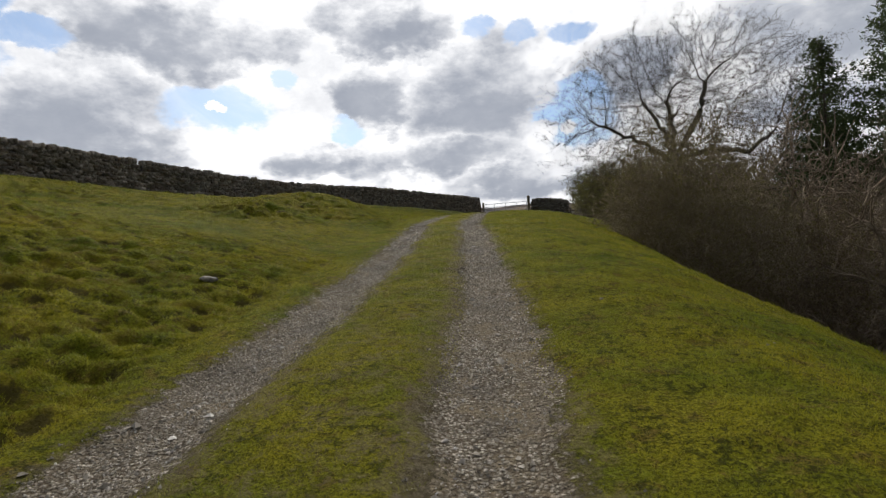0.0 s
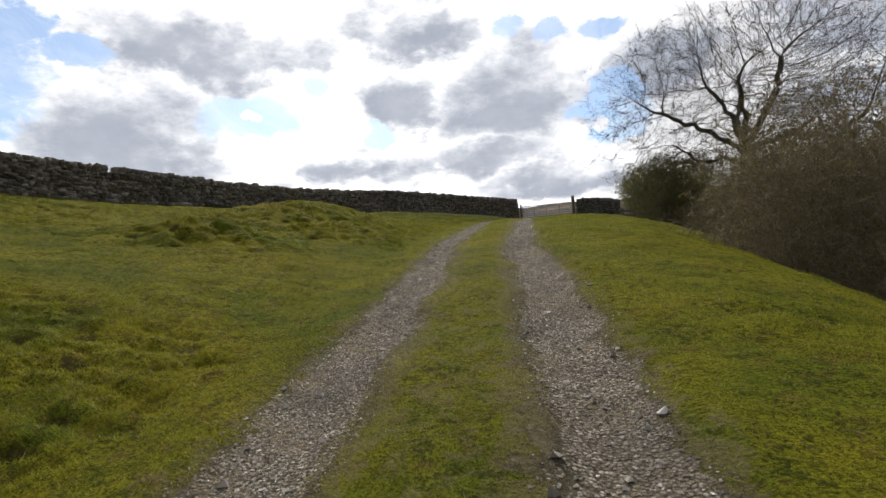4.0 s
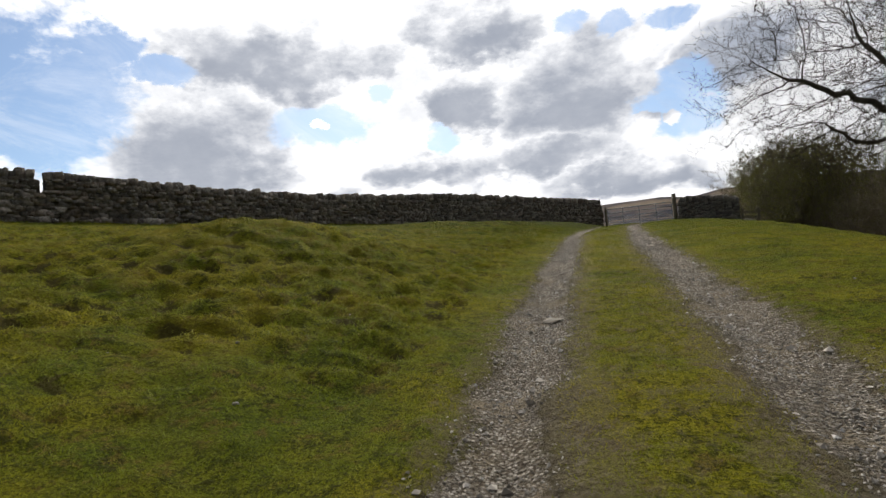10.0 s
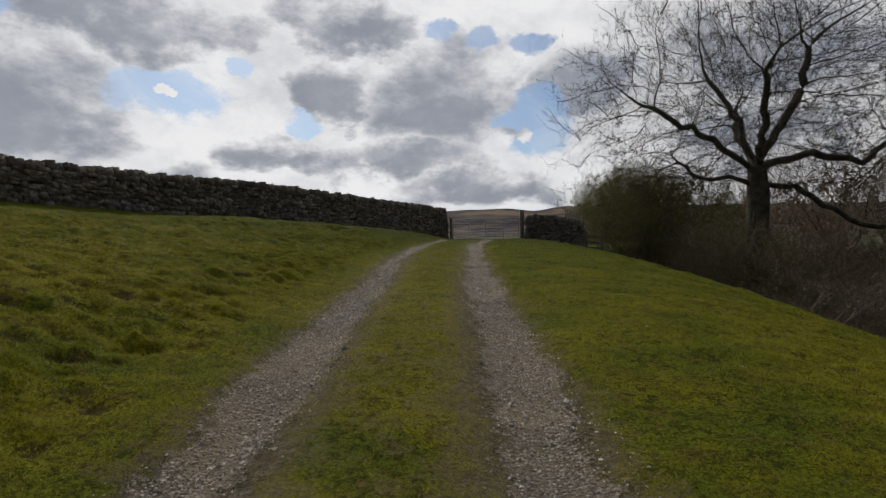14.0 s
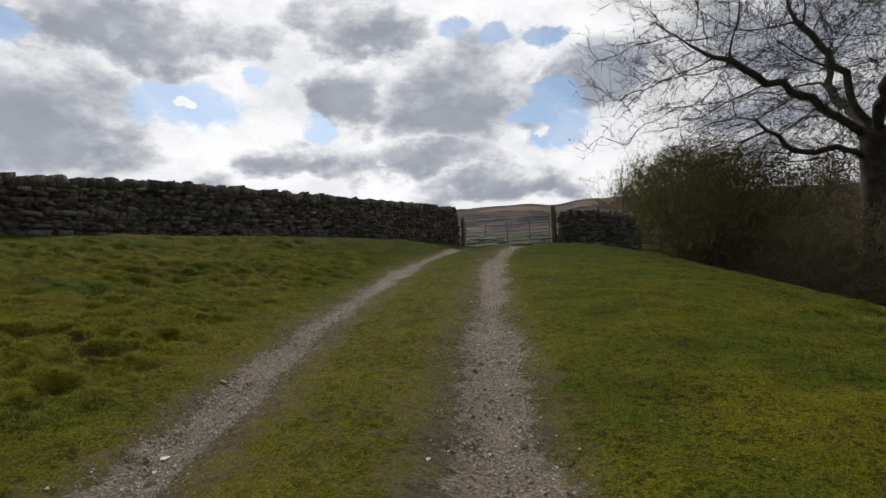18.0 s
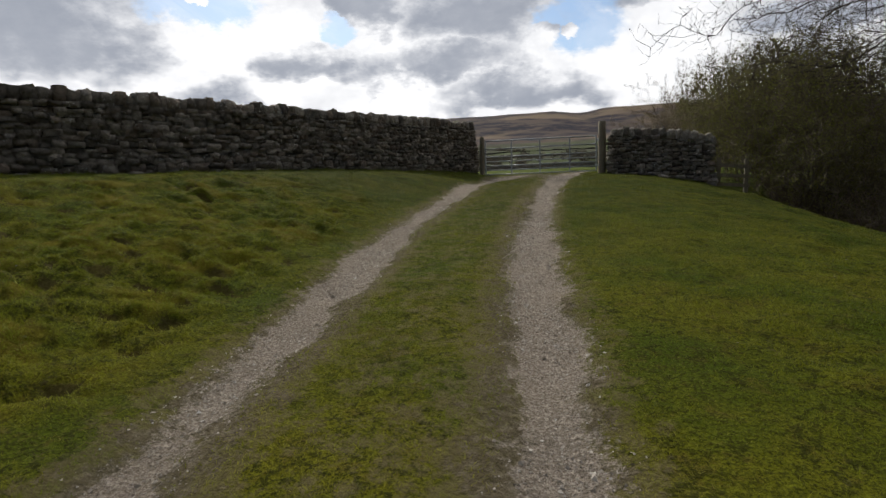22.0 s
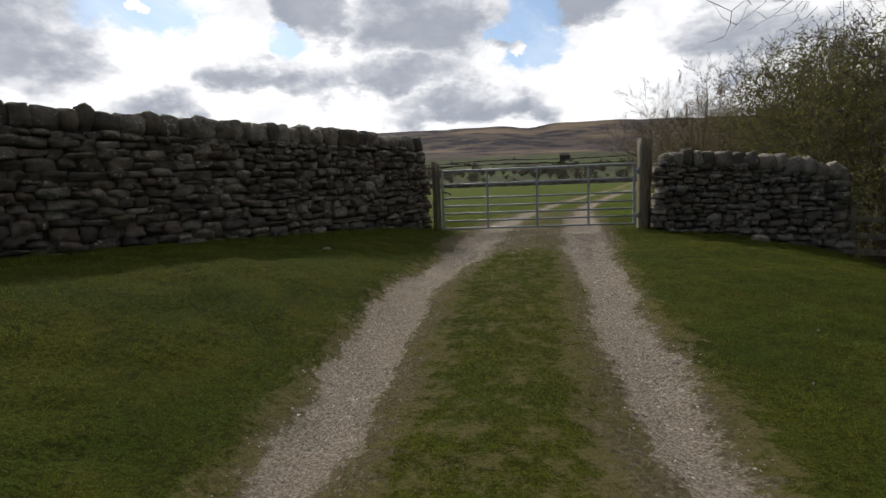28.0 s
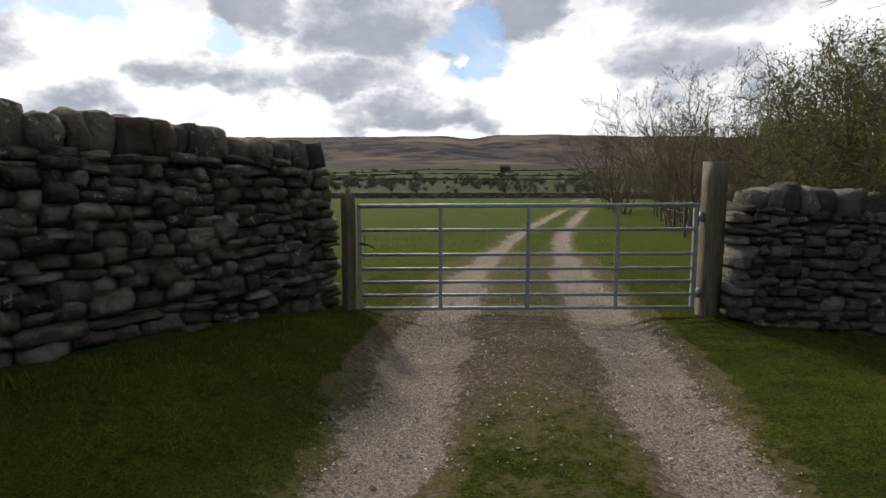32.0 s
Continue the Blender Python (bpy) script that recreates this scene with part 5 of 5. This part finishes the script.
# ---- turf, tracks and small things ----
def blades(name, label, n, pick, height, width, mat, seed, lean=0.5):
    """Many single blades of grass. pick gives places and how tall the grass is there."""
    r = np.random.RandomState(seed)
    x, y, tall = pick(r, n)
    z = land(x, y) - 0.006
    a = r.uniform(0, 2 * math.pi, len(x))
    h = height * tall * r.uniform(0.45, 1.25, len(x))
    wd = width * r.uniform(0.6, 1.3, len(x))
    la, ln = r.uniform(0, 2 * math.pi, len(x)), h * lean * r.uniform(0.3, 1.6, len(x))
    c, s = np.cos(a) * wd, np.sin(a) * wd
    v = np.stack([np.stack([x - c, y - s, z], -1), np.stack([x + c, y + s, z], -1),
                  np.stack([x + np.cos(la) * ln, y + np.sin(la) * ln, z + h], -1)], 1).reshape(-1, 3)
    me = mesh_from(name, v, np.arange(len(v)).reshape(-1, 3), False)
    g = 0.06
    lie = np.stack([(z - 0.006 - land(x + g, y) + 0.012) / g, (z - 0.006 - land(x, y + g) + 0.012) / g, np.ones(len(x))], -1)
    me.attributes.new("lie", "FLOAT_VECTOR", "POINT").data.foreach_set("vector", np.repeat(lie, 3, axis=0).astype(np.float32).ravel())
    me.materials.append(mat)
    return tagged(new(name, me), label, "grass", kind="stuff")


def near_turf(r, n):
    """Along the track: thick close by, thinning to the sides."""
    y = r.uniform(-46.5, 1.5, n)
    u = r.normal(0, 2.6, n)
    x = track_x(y) + u
    keep = (rut(x, y) < r.uniform(0.05, 0.75, n)) & (np.abs(u) < 9) & (x > wall_x(y) + 0.35)
    x, y = x[keep], y[keep]
    worn = np.clip(1.1 - np.abs(np.abs(x - track_x(y)) - np.interp(y, GAP_Y, GAP_H)) / 0.6, 0, 1) + 1.15 * step(-3.0, -1.2, y) * (np.abs(x - track_x(y)) < 1.25) * (rough(x, y, 0.6, 53) < 0.45) + 0.35 * (np.abs(x - track_x(y)) < 0.6)
    keep = r.uniform(0, 1, len(x)) > 0.92 * worn + 0.2 * rough(x, y, 0.7, 51)
    keep = keep & (poached(x, y) < r.uniform(0.05, 0.9, len(x)))
    x, y = x[keep], y[keep]
    return x, y, 0.55 + 0.45 * tussocky(x, y) + 0.25 * rough(x, y, 0.5, 21) + 0.5 * lumps(x, y, 0.34, 7)


def rough_turf(r, n):
    """Separate tussocks on the rough slope, each a burst of blades."""
    m = n // 30
    cy = r.uniform(-46, -9, m)
    cx = track_x(cy) - 1.9 - (track_x(cy) - 2.4 - wall_x(cy)) * r.uniform(0, 1, m) ** 1.5
    keep = (tussocky(cx, cy) > r.uniform(0, 0.9, m)) & (rough(cx, cy, 1.6, 25) > r.uniform(-0.9, 0.5, m))
    cx, cy = cx[keep], cy[keep]
    size = r.uniform(0.06, 0.16, len(cx))
    k = r.randint(0, len(cx), n)
    a, d = r.uniform(0, 2 * math.pi, n), np.abs(r.normal(0, 0.6, n))
    x, y = cx[k] + np.cos(a) * d * size[k], cy[k] + np.sin(a) * d * size[k]
    keep = poached(x, y) < r.uniform(0.0, 1.2, n)
    return x[keep], y[keep], ((0.5 + 2.5 * size[k]) * np.clip(1.2 - 0.5 * d, 0.35, 1.2))[keep]


def bank_turf(r, n):
    y = r.uniform(-46, 0, n)
    x = track_x(y) + 2.0 + r.uniform(0, 7.5, n)
    return x, y, 0.8 + 0.4 * np.clip(rough(x, y, 0.7, 31), 0, 1)


def wall_foot(r, n):
    y = r.uniform(-46, -0.3, n)
    x = wall_x(y) + 0.34 + np.abs(r.normal(0, 0.25, n))
    return x, y, 1.2 + 0.6 * rough(x, y, 0.6, 33)


def past_gate(r, n):
    y = 0.5 + 11 * r.uniform(0, 1, n) ** 1.6
    x = track_x(y) + r.normal(0, 4, n)
    keep = rut(x, y) < 0.3
    return x[keep], y[keep], 0.9 + 0 * x[keep]


blades("grass", "short green sheep-grazed turf along the tracks", 1150000, near_turf, 0.027, 0.0034, M_BLADE, 1, 1.0)
blades("grass", "rough tussocky green grass on the slope", 430000, rough_turf, 0.036, 0.0034, M_BLADE, 2, 1.1)
blades("grass", "green grass on the bank above the dell", 170000, bank_turf, 0.034, 0.0045, M_BLADE, 3)
blades("grass", "longer grass along the foot of the wall", 26000, wall_foot, 0.055, 0.004, M_BLADE, 4, 0.6)
blades("grass", "green grass past the gate", 60000, past_gate, 0.04, 0.006, M_BLADE, 6)


def straw_spots(r, n):
    y = r.uniform(-46.5, 1.0, n)
    side = np.where(r.uniform(0, 1, n) < 0.5, -1, 1)
    x = track_x(y) + side * (np.interp(y, GAP_Y, GAP_H) + np.where(r.uniform(0, 1, n) < 0.6, -1, 1) * (0.25 + np.abs(r.normal(0, 0.25, n))))
    keep = rough(x, y, 0.9, 41) - 0.8 * step(-8, -4, y) > r.uniform(-0.6, 0.6, n)
    return x[keep], y[keep], 0.6 + 0 * x[keep]


def straw_tufts(r, n):
    y = r.uniform(-46, -12, n)
    x = track_x(y) - 2.0 - r.uniform(0, 1, n) ** 1.2 * 10
    keep = (rough(x, y, 1.5, 43) > r.uniform(0.0, 0.7, n)) & (x > wall_x(y) + 0.5)
    return x[keep], y[keep], 0.9 + 0 * x[keep]


blades("dry_grass", "bleached dry grass edging the wheel tracks", 190000, straw_spots, 0.032, 0.0026, M_STRAW, 7, 1.2)
blades("dry_grass", "yellowed tufts among the tussocks", 90000, straw_tufts, 0.042, 0.0026, M_STRAW, 8, 0.8)


# loose stones in the wheel tracks
def chips(n, size, seed, y0, y1, spread, bare=0.0):
    r = np.random.RandomState(seed)
    y = r.uniform(y0, y1, n)
    u = np.where(r.uniform(0, 1, n) < 0.5, -1, 1) * (np.interp(y, GAP_Y, GAP_H) + r.normal(0, spread, n))
    x = track_x(y) + u
    keep = (np.maximum(rut(x, y), bare * (np.abs(x - track_x(y)) < 1.35)) > r.uniform(0.0, 0.7, n)) & (rough(x, y, 0.55, 71) + 0.7 * rough(x, y, 0.22, 72) > r.uniform(-0.8, 0.6, n))
    x, y = x[keep], y[keep]
    n = len(x)
    base = np.array([(1, 0, 0), (-1, 0, 0), (0, 1, 0), (0, -1, 0), (0, 0, 1), (0, 0, -1)], float)
    tri = np.array([(0, 2, 4), (2, 1, 4), (1, 3, 4), (3, 0, 4), (2, 0, 5), (1, 2, 5), (3, 1, 5), (0, 3, 5)])
    v = base[None] * r.uniform(0.5, 1.3, (n, 6, 1)) + r.normal(0, 0.22, (n, 6, 3))
    sz = size * np.minimum(np.exp(r.normal(0, 0.4, n)), 2.2)
    v *= (sz[:, None, None] * np.array([1.0, 0.9, 0.7]))
    a = r.uniform(0, 6.28, n)
    c, s = np.cos(a)[:, None], np.sin(a)[:, None]
    vx, vy = v[..., 0] * c - v[..., 1] * s, v[..., 0] * s + v[..., 1] * c
    v = np.stack([vx + x[:, None], vy + y[:, None], v[..., 2] + (land(x, y) + 0.15 * sz)[:, None]], -1)
    return v.reshape(-1, 3), (tri[None] + 6 * np.arange(n)[:, None, None]).reshape(-1, 3)


for name, n, size, seed, y0, y1, spread, label in (("gravel", 95000, 0.0062, 61, -46, -18, 0.20, "loose grey limestone gravel in the wheel tracks"), ("gravel", 3600, 0.015, 62, -46, -18, 0.24, "larger grey stones in the wheel tracks"),
                                             ("gravel", 46000, 0.006, 63, -18, 2, 0.24, "fine pale gravel pressed into the wheel tracks"), ("gravel", 700, 0.013, 64, -18, 2, 0.3, "scattered pale stones on the wheel tracks"),
                                             ("gravel", 9000, 0.0075, 65, -3.2, 1.0, 0.60, "loose stones strewn over the bare ground by the gate")):
    v, f = chips(n, size, seed, y0, y1, spread, 0.5 if seed == 65 else 0.0)
    me = mesh_from(name, v, f, False)
    me.materials.append(M_CHIP if seed < 63 else M_CHIP_PALE)
    tagged(new(name, me), label, "gravel", kind="stuff")


def boulder(label, x, y, size, turn, seed, sink=0.4, mat=None):
    me = pebble_mesh("boulder", seed, 0.25, 3)
    me.materials.append(mat or M_PALE)
    ob = tagged(new("boulder", me), label, "boulder")
    ob.matrix_basis = pose(x, y, float(land(x, y)) + size[2] * (0.5 - sink), 4, 6, turn) @ Matrix.Diagonal((*size, 1))
    return ob


boulder("pale limestone boulder half sunk in the turf", -0.36, -40.55, (0.19, 0.12, 0.075), 35, 78, 0.55)
boulder("pale stone lying at the foot of the wall", -13.1, -23.0, (0.45, 0.3, 0.30), 50, 72)
boulder("small dark broken stone on the turf by the wall", -2.97, -3.77, (0.10, 0.06, 0.045), 35, 74, 0.4, M_STONE)
boulder("grey stone fallen beside the low wall", 3.75, -0.75, (0.28, 0.20, 0.16), 10, 75, 0.4, M_STONE)

slab = tagged(new("stone_slab", pebble_mesh("stone_slab", 83, 0.9, 3)), "flat pale broken slab bedded in the stony wheel track", "stone")
slab.data.materials.append(M_SLAB)
slab.matrix_basis = pose(0.17, -29.85, float(land(0.17, -29.85)) - 0.024, 0, 0, 88) @ Matrix.Diagonal((0.55, 0.15, 0.034, 1))

PALE_BLOCK = pebble_mesh("field_stone", 99, 0.5, 2)
PALE_BLOCK.materials.append(M_PALE)
# pale stones strewn on the turf
r = np.random.RandomState(91)
y = r.uniform(-46, -6, 110)
x = track_x(y) + np.sign(r.normal(0, 1, 110)) * (1.6 + np.abs(r.normal(0, 3.5, 110)))
keep = x > wall_x(y) + 0.6
for i, (px, py, sz) in enumerate(zip(x[keep], y[keep], 0.009 + 0.015 * r.random_sample(keep.sum()) ** 2)):
    ob = new("field_stone", PALE_BLOCK)
    ob.matrix_basis = pose(px, py, float(land(px, py)) + sz * 0.15, 0, 0, 57 * i) @ Matrix.Diagonal((sz * 1.4, sz, sz * 0.7, 1))
    tagged(ob, "small pale stone lying on the turf", "stone", "stones on the turf")

# a wire fence along the trees past the gate
fence = thing("post_fence", "row of thin weathered fence posts with wire past the gate", "fence")
spots_ = [(5.6, 7.5), (6.2, 10.0), (7.0, 12.6), (7.9, 15.4), (8.9, 18.4), (10.0, 21.6), (11.2, 25.0)]
for x, y in spots_:
    bm = bmesh.new()
    z = float(land(x, y))
    bmesh.ops.create_cone(bm, cap_ends=True, segments=9, radius1=0.05, radius2=0.045, depth=1.45, matrix=Matrix.Translation((x, y, z + 0.45)))
    part("post", bm, M_POST, fence)
for h in (0.35, 0.7, 1.05):
    bm = bmesh.new()
    for (x0, y0), (x1, y1) in zip(spots_, spots_[1:]):
        tube(bm, (x0, y0 - 0.05, float(land(x0, y0)) + h), (x1, y1 - 0.05, float(land(x1, y1)) + h), 0.004, 5)
    part("wire", bm, M_STEEL, fence)
boulder("pale boulder lying under the trees past the gate", 7.1, 10.6, (0.7, 0.5, 0.5), 15, 76)
